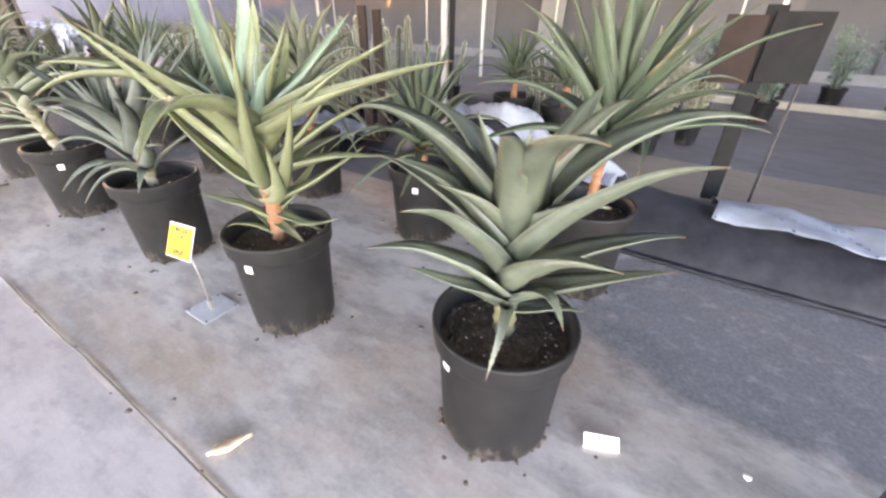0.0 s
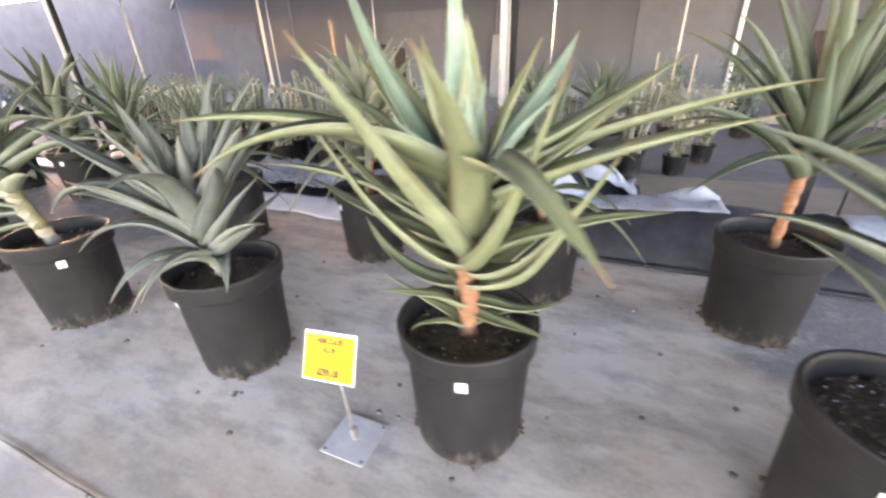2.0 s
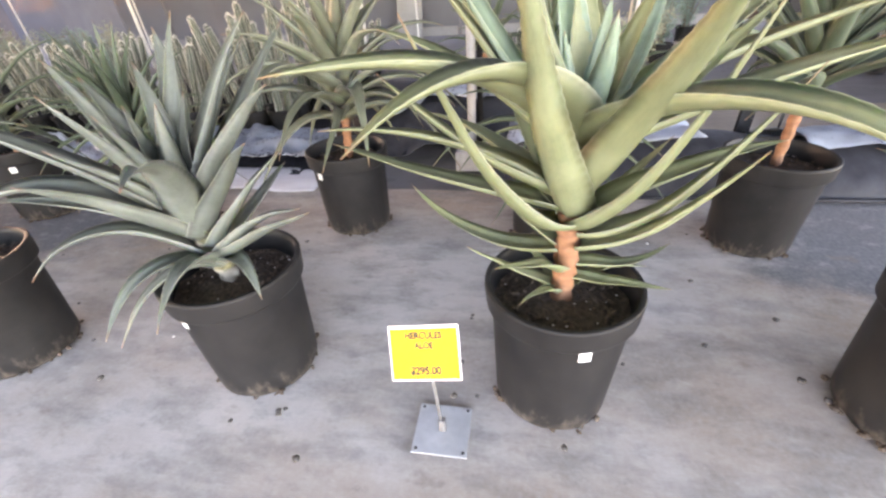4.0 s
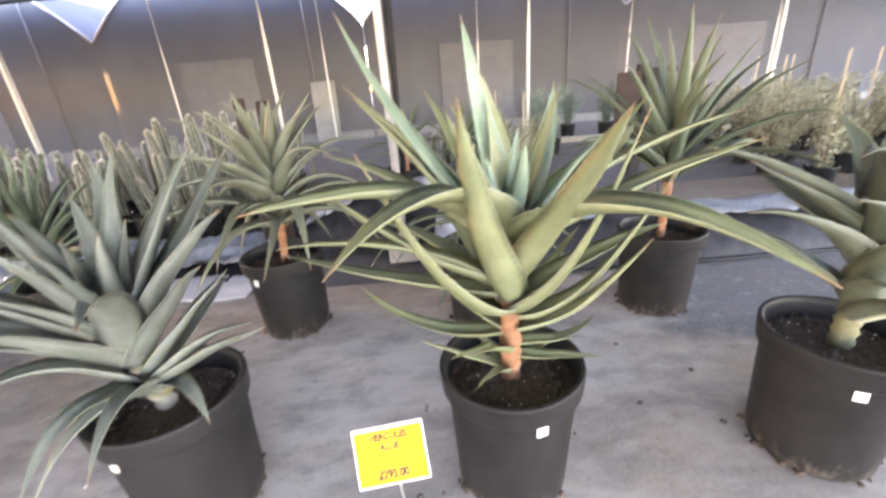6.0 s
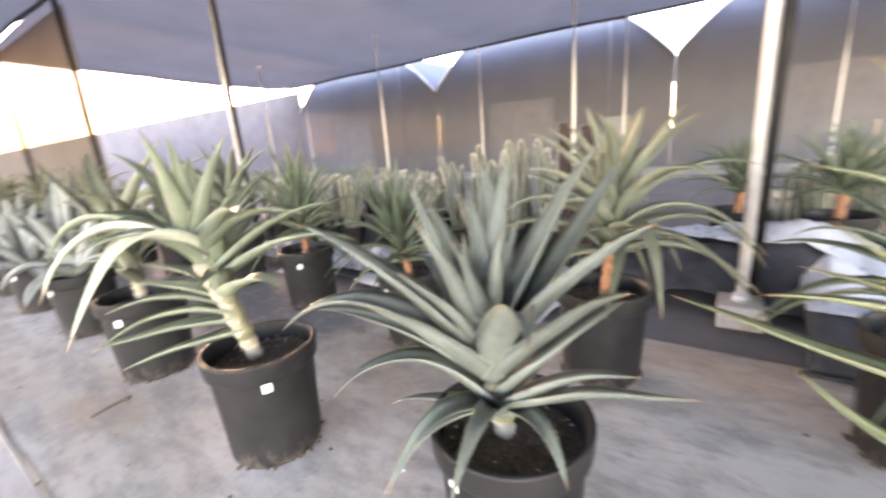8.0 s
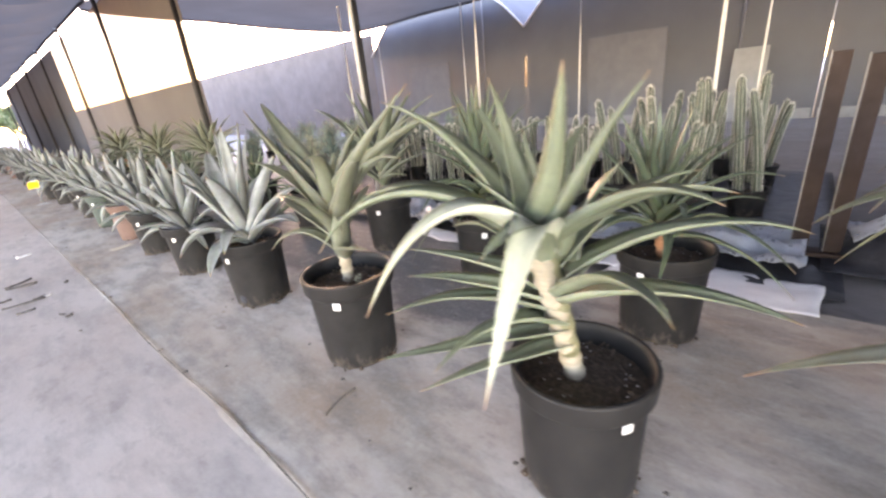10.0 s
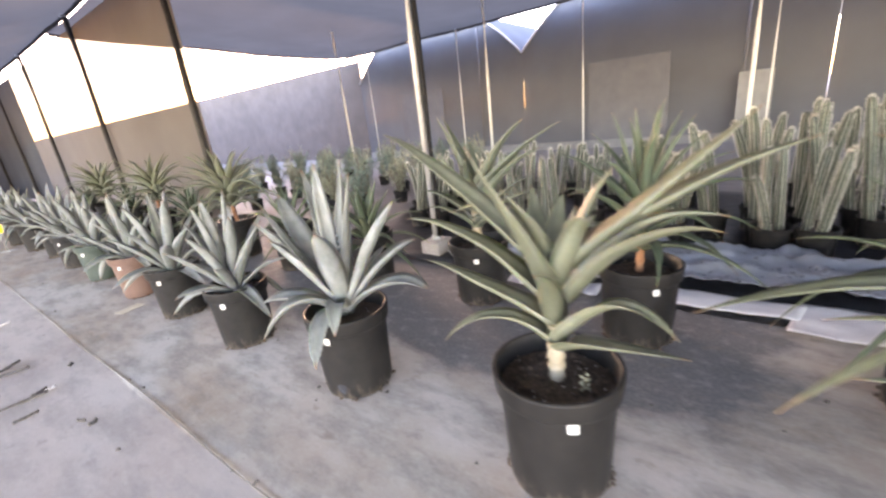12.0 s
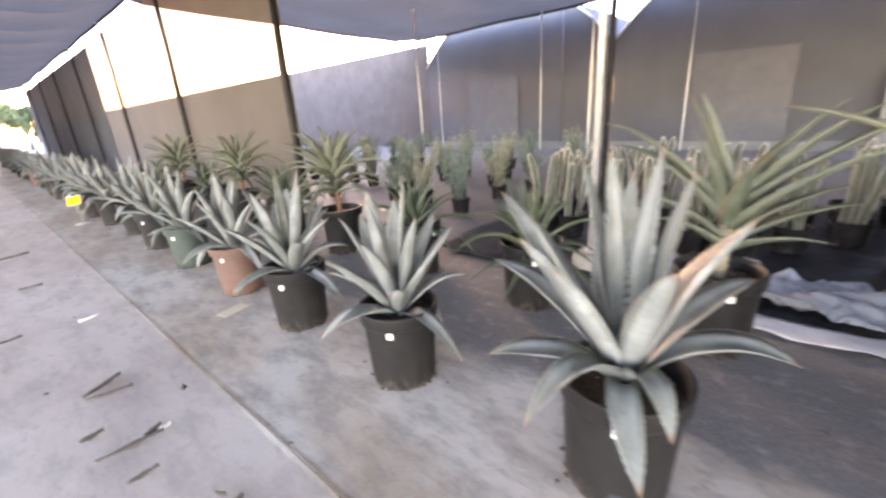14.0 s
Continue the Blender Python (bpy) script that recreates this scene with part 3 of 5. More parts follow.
# ---- leaves ----
def leaf_mesh(name, base, tip, lift, width, material, kind="aloe", segs=14, channel=0.32, teeth=0.0, twist=0.0, seed=0):
    """One blade from base to tip. lift: how far the arch's control point stands above the straight line; a fleshy channelled section."""
    base, tip = Vector(base), Vector(tip)
    d = tip - base
    ctrl = base + d * 0.5 + Vector((0, 0, lift)) + Vector((-d.y, d.x, 0)) * 0.16 * math.sin(seed * 1.7 + 0.6)
    bm = bmesh.new()
    uvl = bm.loops.layers.uv.new("UVMap")
    rows, prev = [], None
    for i in range(segs + 1):
        s = i / segs
        p = base * (1 - s) ** 2 + ctrl * (2 * s * (1 - s)) + tip * s * s
        t = ((ctrl - base) * (1 - s) + (tip - ctrl) * s).normalized()
        side = t.cross(Vector((0, 0, 1)))
        if side.length < 0.15:
            side = prev if prev else Vector((d.y, -d.x, 0)) if Vector((d.x, d.y)).length > 1e-3 else Vector((1, 0, 0))
        side = side.normalized()
        if prev and side.dot(prev) < 0:
            side = -side
        prev = side
        nrm = side.cross(t).normalized()
        tw = twist * s
        side2 = side * math.cos(tw) + nrm * math.sin(tw)
        nrm2 = nrm * math.cos(tw) - side * math.sin(tw)
        if kind == "agave":
            w = width * (0.62 + 0.85 * s - 0.25 * s * s) * (1 - s ** 2.6) ** 0.9
        else:
            w = width * 1.18 * (1 - s) ** 0.90 * (0.86 + 0.14 * min(1.0, s / 0.16))
        w = max(w, 0.0012)
        wig = 0.006 * noise.noise((seed * 3.1, s * 3.0, 1.0))
        tooth = teeth if i % 2 and s < 0.9 else 0.0
        top = []
        for u in (-1, -0.55, 0, 0.55, 1):
            uu = u * (w / 2 + (tooth if abs(u) == 1 else 0))
            top.append(p + side2 * uu + nrm2 * (channel * w * u * u * 0.8 + wig))
        th = 0.12 * w + 0.0015
        bot = [p + side2 * u * w / 2 + nrm2 * (channel * w * u * u * 0.8 - th * (1 - u * u) + wig) for u in (0.55, 0, -0.55)]
        rows.append(([bm.verts.new(q) for q in top + bot], s))
    us = (0.0, 0.22, 0.5, 0.78, 1.0, 0.78, 0.5, 0.22)
    for (a, sa), (b, sb) in zip(rows, rows[1:]):
        for k in range(8):
            k2 = (k + 1) % 8
            f = bm.faces.new((a[k], a[k2], b[k2], b[k]))
            for lp, uvw in zip(f.loops, ((us[k], sa), (us[k2], sa), (us[k2], sb), (us[k], sb))):
                lp[uvl].uv = uvw
    bm.faces.new(rows[0][0][::-1])
    bm.faces.new(rows[-1][0])
    return mesh_of(name, bm, material)


def stem_mesh(h0, h1, r0, r1, lean, material, rings=9):
    pts, rad = [], []
    for i in range(rings * 2 + 1):
        s = i / (rings * 2)
        pts.append((lean[0] * s, lean[1] * s, h0 + (h1 - h0) * s))
        rad.append((r0 + (r1 - r0) * s) * (1.15 if i % 2 else 0.91))
    return mesh_of("stem", tube(pts, rad, 14), material)


def pot_plant(name, x, y, label, category, group, sticker=None, tilt=(0, 0), variant=0, pot_mat=None, size=1.0):
    ob = thing(name, pose(x, y, 0.006, tilt[0], tilt[1], 0), label, category, group)
    ob.scale = (size,) * 3
    p = part("pot", POTS[variant % 3], None, ob, "black plastic nursery pot with a rolled rim")
    if pot_mat:
        me = POTS[variant % 3].copy()
        me.materials[0] = pot_mat
        p.data = me
        p["label"] = "plastic nursery pot in a duller colour"
    part("soil", SOILS[variant % 3], None, ob)
    part("perlite", PERLITES[variant % 3], None, ob)["kind"] = "stuff"
    part("bark_mulch", CHIPS[variant % 3], None, ob, "brown bark chips in the soil")["kind"] = "stuff"
    part("soil_crust", CRUSTS[variant % 3], None, ob, "dark soil clods round the foot")["kind"] = "stuff"
    if sticker is not None:
        part("price_sticker", STICKER, None, ob, "small white price sticker", at=pose(0, 0, 0, 0, 0, sticker))
    return ob


def hero_leaves(ob, leaves, stem_top, material, width, kind="aloe", core=None, teeth=0.0021, low=0.40, sheath=True):
    """Leaves told one by one: (tip x, tip y, tip z, lift, share of the stem height)."""
    k = 1 / ob.scale[0]
    if sheath and len(leaves) > 8:                          # clasping leaf bases round the upper stem
        n, z0 = 12, low + (0.24 if core else 0.03)
        pts = [(stem_top[0] * (0.3 + 0.7 * i / n), stem_top[1] * (0.3 + 0.7 * i / n), z0 + (stem_top[2] + 0.05 - z0) * i / n) for i in range(n + 1)]
        part("leaf_sheath", tube(pts, [(0.034 if i % 2 else 0.029) * (1.0 if i < n else 0.5) for i in range(n + 1)], 12), M_SHEATH, ob)
    for i, (tx, ty, tz, lift, h) in enumerate(leaves):
        tx, ty, tz, lift = tx * k, ty * k, tz * k, lift * k
        az = math.atan2(ty, tx)
        z = low + (stem_top[2] - low) * h
        bx, by = stem_top[0] * h, stem_top[1] * h
        base = (bx + 0.022 * math.cos(az), by + 0.022 * math.sin(az), z)
        m = core if core and h > 0.93 and tz > stem_top[2] + 0.3 else material
        w = width * (0.72 + 0.28 * min(1, h * 1.2)) * min(1.0, 0.35 + 0.65 * (Vector((tx, ty, tz)) - Vector(base)).length / 0.40)
        part("leaf", leaf_mesh("leaf", base, (tx, ty, tz), lift, w, m, kind, 44, 0.34, teeth, 0.25 * math.sin(i * 2.1), i), None, ob)


def rosette(ob, n, centre, length, width, material, rnd, up=80, down=-5, stem=0.16, kind="aloe", segs=12, droop=0.25, skip=None, upright=0.0):
    """n leaves at golden-angle steps, oldest lowest and flattest."""
    for i in range(n):
        age = i / max(1, n - 1)
        az = i * 2.39996 + rnd.uniform(-0.25, 0.25)
        if skip and skip(az % (2 * math.pi), age):
            continue
        el = radians(down + (up - down) * age ** 0.9 + rnd.uniform(-7, 7))
        ln = length * (0.62 + 0.5 * math.sin(math.pi * min(1, 0.25 + 0.7 * age))) * rnd.uniform(0.85, 1.1)
        z = centre[2] - stem * (1 - age)
        cs = 1 - 0.5 * (1 - age)
        base = Vector((centre[0] * cs + 0.025 * math.cos(az), centre[1] * cs + 0.025 * math.sin(az), z))
        sag = droop * ln * (1 - age) ** 1.3 * rnd.uniform(0.4, 1.3)
        tip = base + Vector((math.cos(az) * math.cos(el) * ln, math.sin(az) * math.cos(el) * ln, math.sin(el) * ln - sag - 0.06 * ln * math.cos(el) * (1 - upright)))
        part("leaf", leaf_mesh("leaf", base, tip, sag * 0.75 + 0.17 * ln * math.cos(el) * (1 - upright), width * rnd.uniform(0.85, 1.12), material, kind, segs, 0.34, 0.0022 if segs > 16 else 0, rnd.uniform(-0.3, 0.3), i), None, ob)


# ---- front row of potted plants ----
FRONT, BACK = "front row of potted succulents", "back row of potted aloes"
rnd = random.Random(4)

# grey-green aloe by the loose white card
p0 = pot_plant("potted_aloe", 0.672, 1.74, "grey-green aloe with broad arching leaves in a black pot", "potted aloe", FRONT, 152, (0, 0), 0)
part("stem", stem_mesh(0.32, 0.80, 0.030, 0.03, (0, 0), M_SHEATH, 14), None, p0, "short olive ringed stem")
hero_leaves(p0, [(-0.20, 0.34, 1.02, 0.19, 0.87), (-0.15, 0.26, 0.91, 0.12, 0.62), (-0.32, 0.11, 0.88, 0.10, 0.44), (-0.29, 0.24, 0.74, 0.08, 0.25), (-0.24, 0.16, 0.69, 0.03, 0.12),
                 (-0.30, -0.08, 1.05, 0.12, 0.75), (-0.30, -0.24, 1.06, 0.17, 0.87), (-0.08, -0.39, 1.00, 0.12, 0.62), (0.27, -0.44, 1.01, 0.18, 0.87), (0.23, -0.37, 0.72, 0.07, 0.37),
                 (-0.20, -0.29, 0.82, 0.10, 0.31), (0.02, -0.37, 0.73, 0.0, 0.19), (-0.10, -0.19, 0.56, 0.14, 0.12), (0.12, -0.19, 0.47, 0.02, 0.04), (0.11, -0.19, 1.05, 0.10, 1.0)],
            (0, 0, 0.78), M_DEEPALOE, 0.124, low=0.46)
hero_leaves(p0, [(-0.04, 0.42, 0.86, 0.10, 0.62), (0.06, 0.36, 0.97, 0.03, 0.81), (0.16, 0.42, 1.0, 0.05, 1.0), (0.30, -0.08, 1.05, 0.04, 1.0), (0.34, 0.10, 0.86, 0.08, 0.6), (0.26, 0.24, 0.72, 0.06, 0.3)],
            (0, 0, 0.78), M_DEEPALOE, 0.112, low=0.46)
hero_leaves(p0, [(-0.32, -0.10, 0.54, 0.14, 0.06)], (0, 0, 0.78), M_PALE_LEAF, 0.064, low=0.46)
rosette(p0, 9, (0, 0, 0.80), 0.27, 0.085, M_ALOE, rnd, 80, 38, 0.10, segs=20, droop=0.2)

# tall fresh green aloe with the price card
herc = pot_plant("potted_aloe", 0.668, 2.762, "tall fresh green aloe with an orange ringed stem", "potted aloe", FRONT, 194, (0, 0), 1)
part("stem", stem_mesh(0.32, 0.84, 0.027, 0.034, (0.0, 0.0), M_TRUNK, 12), None, herc, "orange-brown ringed stem")
hero_leaves(herc, [(-0.47, 0.36, 0.97, 0.24, 0.95), (-0.38, 0.50, 1.05, 0.15, 0.95), (-0.52, -0.36, 0.92, 0.22, 0.93), (-0.40, 0.15, 1.20, 0.0, 0.55), (-0.44, -0.08, 1.18, 0.05, 0.64)],
            (0, 0, 0.86), M_HERC, 0.122, low=0.42)
hero_leaves(herc, [(0.15, 0.09, 1.37, 0.0, 1.0), (0.10, 0.39, 1.39, -0.12, 0.95), (0.32, -0.20, 1.20, -0.03, 1.0), (0.26, -0.46, 1.14, 0.0, 1.0), (0.19, -0.71, 1.09, 0.05, 0.95),
                   (-0.05, -0.60, 1.05, 0.03, 0.86), (-0.17, -0.25, 1.15, -0.20, 0.45), (-0.10, -0.36, 1.00, -0.20, 0.41), (-0.17, -0.29, 0.87, -0.14, 0.32), (-0.23, 0.33, 1.11, -0.20, 0.45)],
            (0, 0, 0.86), M_HERC, 0.100, core=M_HERC_CORE, low=0.42)
hero_leaves(herc, [(0.19, 0.68, 0.76, 0.01, 0.55), (0.18, 0.45, 0.64, -0.10, 0.27), (0.19, 0.41, 1.23, 0.0, 0.91), (0.32, 0.14, 1.15, -0.08, 0.86), (-0.18, 0.18, 0.60, 0.05, 0.14), (-0.07, -0.25, 0.48, -0.02, 0.09),
                   (0.08, -0.28, 0.52, -0.04, 0.18), (0.13, 0.48, 1.06, 0.08, 0.86), (0.02, 0.46, 0.98, -0.03, 0.62), (0.25, 0.2, 0.95, -0.04, 0.5), (0.28, -0.15, 1.0, -0.04, 0.6),
                   (0.22, 0.30, 0.78, -0.05, 0.3), (0.25, -0.28, 0.76, -0.05, 0.3), (0.3, 0.0, 0.7, -0.02, 0.2)], (0, 0, 0.86), M_HERC, 0.088, low=0.42, sheath=False)
hero_leaves(herc, [(-0.14, 0.12, 0.46, 0.06, 0.02), (0.04, -0.22, 0.47, 0.04, 0.04), (-0.03, 0.26, 0.56, -0.04, 0.06), (0.16, 0.14, 0.5, 0.0, 0.03)], (0, 0, 0.86), M_HERC, 0.075, low=0.40)
rosette(herc, 22, (0, 0, 0.88), 0.50, 0.082, M_HERC, random.Random(12), 74, 14, 0.26, segs=26, droop=0.12, upright=0.5,
        skip=lambda az, age: abs(az - math.pi) < 1.25)
rosette(herc, 7, (0, 0, 0.86), 0.30, 0.07, M_HERC_CORE, rnd, 84, 45, 0.06, segs=20, droop=0.05)

# aloe leaning to the aisle
p2 = pot_plant("potted_aloe", 0.67, 3.78, "grey-green aloe leaning in a tilted black pot", "potted aloe", FRONT, 159, (0, 0), 2)
part("stem", stem_mesh(0.32, 0.62, 0.026, 0.030, (-0.02, 0.05), M_TRUNK_PALE), None, p2, "short pale stem")
hero_leaves(p2, [(-0.23, 0.44, 0.98, 0.11, 0.83), (-0.18, 0.66, 0.63, 0.30, 0.75), (-0.32, 0.13, 0.85, 0.03, 0.67), (0.22, -0.15, 1.11, 0.08, 1.0), (-0.04, -0.32, 0.98, 0.08, 0.83), (0.0, 0.21, 1.00, 0.08, 0.92),
                 (0.30, 0.21, 1.08, 0.05, 1.0), (0.28, -0.09, 1.05, 0.06, 1.0), (-0.15, -0.30, 0.88, 0.07, 0.67), (-0.28, 0.34, 0.56, 0.23, 0.33), (-0.35, 0.12, 0.44, 0.17, 0.21), (-0.33, -0.02, 0.46, 0.17, 0.25),
                 (-0.16, -0.20, 0.44, 0.10, 0.25), (-0.03, -0.31, 0.66, 0.07, 0.33), (-0.06, 0.35, 0.40, 0.05, 0.12), (-0.20, 0.10, 1.00, 0.02, 0.9), (-0.06, 0.22, 1.05, 0.04, 0.92), (0.32, -0.20, 1.08, 0.04, 0.92)],
            (-0.02, 0.05, 0.64), M_GREYALOE, 0.110, low=0.40)
hero_leaves(p2, [(0.24, 0.08, 1.12, 0.0, 1.0), (-0.16, -0.41, 0.72, 0.01, 0.33), (0.02, -0.26, 0.80, 0.02, 0.5), (-0.27, 0.22, 0.32, 0.14, 0.25), (-0.16, 0.50, 0.72, 0.14, 0.6), (0.20, 0.40, 0.80, 0.08, 0.6), (0.30, -0.10, 0.66, 0.06, 0.3)],
            (-0.02, 0.05, 0.64), M_GREYALOE, 0.092, low=0.40)
hero_leaves(p2, [(-0.40, -0.22, 0.88, 0.20, 0.75)], (-0.02, 0.05, 0.64), M_GREYALOE, 0.115, low=0.40)
rosette(p2, 8, (-0.02, 0.05, 0.66), 0.38, 0.085, M_GREYALOE, rnd, 84, 50, 0.06, segs=20, droop=0.05)

# aloe whose pale stem leans out of the pot
p3 = pot_plant("potted_aloe", 0.62, 4.822, "aloe with a pale stem leaning over the rim", "potted aloe", FRONT, 240, (0, 0), 0)
part("stem", stem_mesh(0.32, 0.80, 0.028, 0.034, (-0.10, 0.08), M_TRUNK_PALE), None, p3, "pale leaning stem")
hero_leaves(p3, [(-0.39, 0.66, 0.80, 0.36, 0.9), (-0.16, 0.80, 0.84, 0.28, 0.9), (-0.14, 0.57, 1.21, 0.10, 1.0), (-0.31, 0.49, 0.60, 0.08, 0.45), (-0.38, 0.48, 0.48, 0.06, 0.28), (-0.36, 0.33, 0.42, 0.03, 0.15),
                 (-0.15, 0.53, 0.75, 0.02, 0.6), (-0.21, 0.48, 0.69, 0.04, 0.53), (-0.25, -0.05, 1.25, -0.02, 1.0), (0.08, 0.39, 1.17, 0.04, 1.0), (0.07, -0.31, 0.95, 0.14, 0.95), (-0.15, -0.45, 0.78, 0.08, 0.55),
                 (-0.14, -0.31, 0.98, 0.14, 0.95), (-0.05, -0.14, 1.22, 0.02, 1.0), (-0.05, 0.25, 1.24, 0.0, 1.0), (0.25, 0.10, 1.10, 0.05, 0.9), (0.30, -0.20, 0.95, 0.10, 0.8), (0.32, 0.30, 0.90, 0.12, 0.8)],
            (-0.10, 0.08, 0.84), M_ALOE, 0.096, low=0.44)
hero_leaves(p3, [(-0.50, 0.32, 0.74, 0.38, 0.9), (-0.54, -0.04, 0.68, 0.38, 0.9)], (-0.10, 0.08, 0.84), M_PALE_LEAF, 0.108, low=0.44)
hero_leaves(p3, [(0.15, -0.45, 0.85, 0.14, 0.7), (-0.45, 0.02, 0.92, 0.16, 0.85), (-0.42, 0.20, 0.58, 0.10, 0.35), (0.10, 0.55, 0.75, 0.14, 0.6), (-0.30, -0.28, 0.80, 0.12, 0.6)], (-0.10, 0.08, 0.84), M_ALOE, 0.085, low=0.44)
rosette(p3, 6, (-0.10, 0.08, 0.84), 0.30, 0.07, M_ALOE, rnd, 84, 45, 0.08, segs=20, droop=0.1)

# olive aloe on a straight pale trunk
p4 = pot_plant("potted_aloe", 0.668, 6.02, "olive aloe on a straight pale ringed trunk", "potted aloe", FRONT, 214, (0, 0), 1, size=1.04)
part("stem", stem_mesh(0.30, 0.84, 0.025, 0.03, (0.0, 0.0), M_TRUNK_PALE, 14), None, p4, "straight pale ringed trunk")
hero_leaves(p4, [(0.20, 0.85, 1.26, 0.14, 0.84), (-0.24, 0.14, 1.23, -0.02, 0.62), (0.08, -0.48, 1.26, 0.0, 0.84), (0.22, -0.61, 1.17, 0.10, 0.90), (-0.17, -0.44, 1.02, 0.17, 0.48), (-0.24, -0.38, 0.78, 0.20, 0.12),
                 (-0.15, -0.40, 0.68, 0.07, 0.03), (-0.19, 0.33, 0.57, 0.19, 0.12), (0.0, 0.52, 0.78, 0.09, 0.30), (-0.11, 0.50, 0.98, 0.12, 0.54), (0.20, 0.52, 0.92, 0.22, 0.66), (-0.27, -0.05, 0.90, 0.08, 0.35),
                 (-0.21, -0.18, 1.03, 0.20, 0.60), (0.09, -0.15, 1.12, 0.08, 0.72), (0.05, -0.29, 1.02, 0.05, 0.54), (0.04, -0.44, 1.00, 0.18, 0.60), (0.30, 0.20, 1.02, 0.02, 0.8), (0.30, 0.10, 0.80, 0.06, 0.4)],
            (0, 0, 0.82), M_OLIVE, 0.112, low=0.50)
rosette(p4, 3, (0, 0, 0.82), 0.28, 0.08, M_OLIVE, rnd, 76, 55, 0.04, segs=20, droop=0.05)
bm = bmesh.new()
for k in range(14):
    a = k * 2.4
    bmesh.ops.create_icosphere(bm, subdivisions=1, radius=0.006, matrix=Matrix.Translation((0.012 * math.cos(a), 0.012 * math.sin(a), 0.004 * k)))
part("weed", bm, M_SHRUB, p4, "tiny green weed seedling", at=pose(-0.02, -0.10, 0.385))

# blue-grey agaves
def agave_leaves(ob, rnd, n=18, segs=12, width=0.115, length=0.53):
    for i in range(n):
        age = i / (n - 1)
        az = i * 2.39996 + rnd.uniform(-0.2, 0.2)
        el = radians(-2 + 86 * age ** 0.85 + rnd.uniform(-6, 6))
        ln = length * (0.72 + 0.36 * age) * rnd.uniform(0.9, 1.1)
        base = Vector((0.03 * math.cos(az), 0.03 * math.sin(az), 0.36 + 0.10 * age))
        sag = 0.8 * ln * max(0, 1 - age * 2.3) * rnd.uniform(0.5, 1.2)
        tip = base + Vector((math.cos(az) * math.cos(el) * ln, math.sin(az) * math.cos(el) * ln, math.sin(el) * ln + 0.05 - sag))
        part("leaf", leaf_mesh("leaf", base, tip, sag * 0.9 + 0.03, width * rnd.uniform(0.85, 1.15), M_AGAVE, "agave", segs, 0.28, 0.0025 if segs > 16 else 0, rnd.uniform(-0.3, 0.3), i), None, ob)


p5 = pot_plant("potted_agave", 0.698, 7.15, "blue-grey agave with drooping outer leaves in a dusty pot", "potted agave", FRONT, 195, (0, 0), 2)
hero_leaves(p5, [(0.07, 0.12, 1.16, 0.0, 1.0), (0.12, -0.02, 1.17, 0.0, 1.0), (0.07, -0.12, 1.11, 0.0, 1.0), (0.05, 0.20, 1.14, 0.0, 1.0), (0.20, 0.08, 1.08, 0.0, 0.9)], (0, 0, 0.48), M_AGAVE, 0.092, "agave", teeth=0.0042, low=0.38)
hero_leaves(p5, [(0.10, 0.54, 0.99, 0.05, 0.8), (0.18, -0.27, 0.96, 0.04, 0.7), (-0.22, 0.27, 0.93, 0.03, 0.6), (0.10, 0.58, 0.70, 0.08, 0.5), (-0.22, 0.39, 0.48, 0.15, 0.3), (-0.38, 0.16, 0.40, 0.26, 0.3),
                 (-0.34, -0.16, 0.32, 0.17, 0.3), (-0.24, -0.20, 0.44, 0.20, 0.4), (0.16, -0.43, 0.54, 0.15, 0.4), (0.28, -0.29, 0.74, 0.10, 0.5), (-0.24, 0.15, 0.86, 0.03, 0.7), (-0.20, -0.15, 0.90, 0.05, 0.7), (0.30, 0.20, 0.80, 0.05, 0.6)],
            (0, 0, 0.48), M_AGAVE, 0.142, "agave", teeth=0.0042, low=0.38)
rosette(p5, 3, (0, 0, 0.45), 0.56, 0.08, M_AGAVE, rnd, 84, 30, 0.06, "agave", 20, 0.05, upright=1)
notch = bmesh.new()
bmesh.ops.create_uvsphere(notch, u_segments=14, v_segments=8, radius=0.03, matrix=Matrix.Diagonal((0.25, 1, 1.2, 1)))
part("drain_hole", notch, M_LINER, p5, "torn dark drain hole", at=pose(0, 0, 0, 0, 0, 200) @ pose(0.172, 0, 0.065))

AG = []
for k, y in enumerate((8.23, 9.23)):
    a = pot_plant("potted_agave", 0.67, y, "blue-grey agave in a black nursery pot", "potted agave", FRONT, 212, (0, 0), k, size=0.93)
    agave_leaves(a, random.Random(20 + k), 20, 16)
    AG.append(a)
q5 = pot_plant("potted_agave", 0.68, 10.17, "blue-grey agave in a reddish plastic pot", "potted agave", FRONT, 212, (0, 0), 2, M_POT_RED, 0.9)
agave_leaves(q5, random.Random(31), 21, 10)
q6 = pot_plant("potted_agave", 0.68, 11.30, "blue-green agave in a dull green pot", "potted agave", FRONT, 212, (0, 0), 2, M_POT_GREEN, 0.9)
agave_leaves(q6, random.Random(32), 21, 10)
for k, y in enumerate(np.arange(12.35, 31.0, 1.08)):
    copy_thing((AG[0], AG[1], q5, q6)[(k * 3) % 4 if k % 5 == 0 else k % 2], pose(0.70 + 0.05 * math.sin(k * 1.7), float(y), 0.006, 0, 0, k * 77))
# plant next to the first, only its pot's side shows
pm = pot_plant("potted_aloe", 0.78, 0.62, "grey-green aloe in a black nursery pot", "potted aloe", FRONT, 160, (0, 0), 2)
part("stem", stem_mesh(0.34, 0.58, 0.03, 0.03, (0.05, 0), M_TRUNK), None, pm)
rosette(pm, 22, (0.05, 0, 0.66), 0.36, 0.085, M_ALOE, rnd, 84, 20, 0.16, droop=0.2)


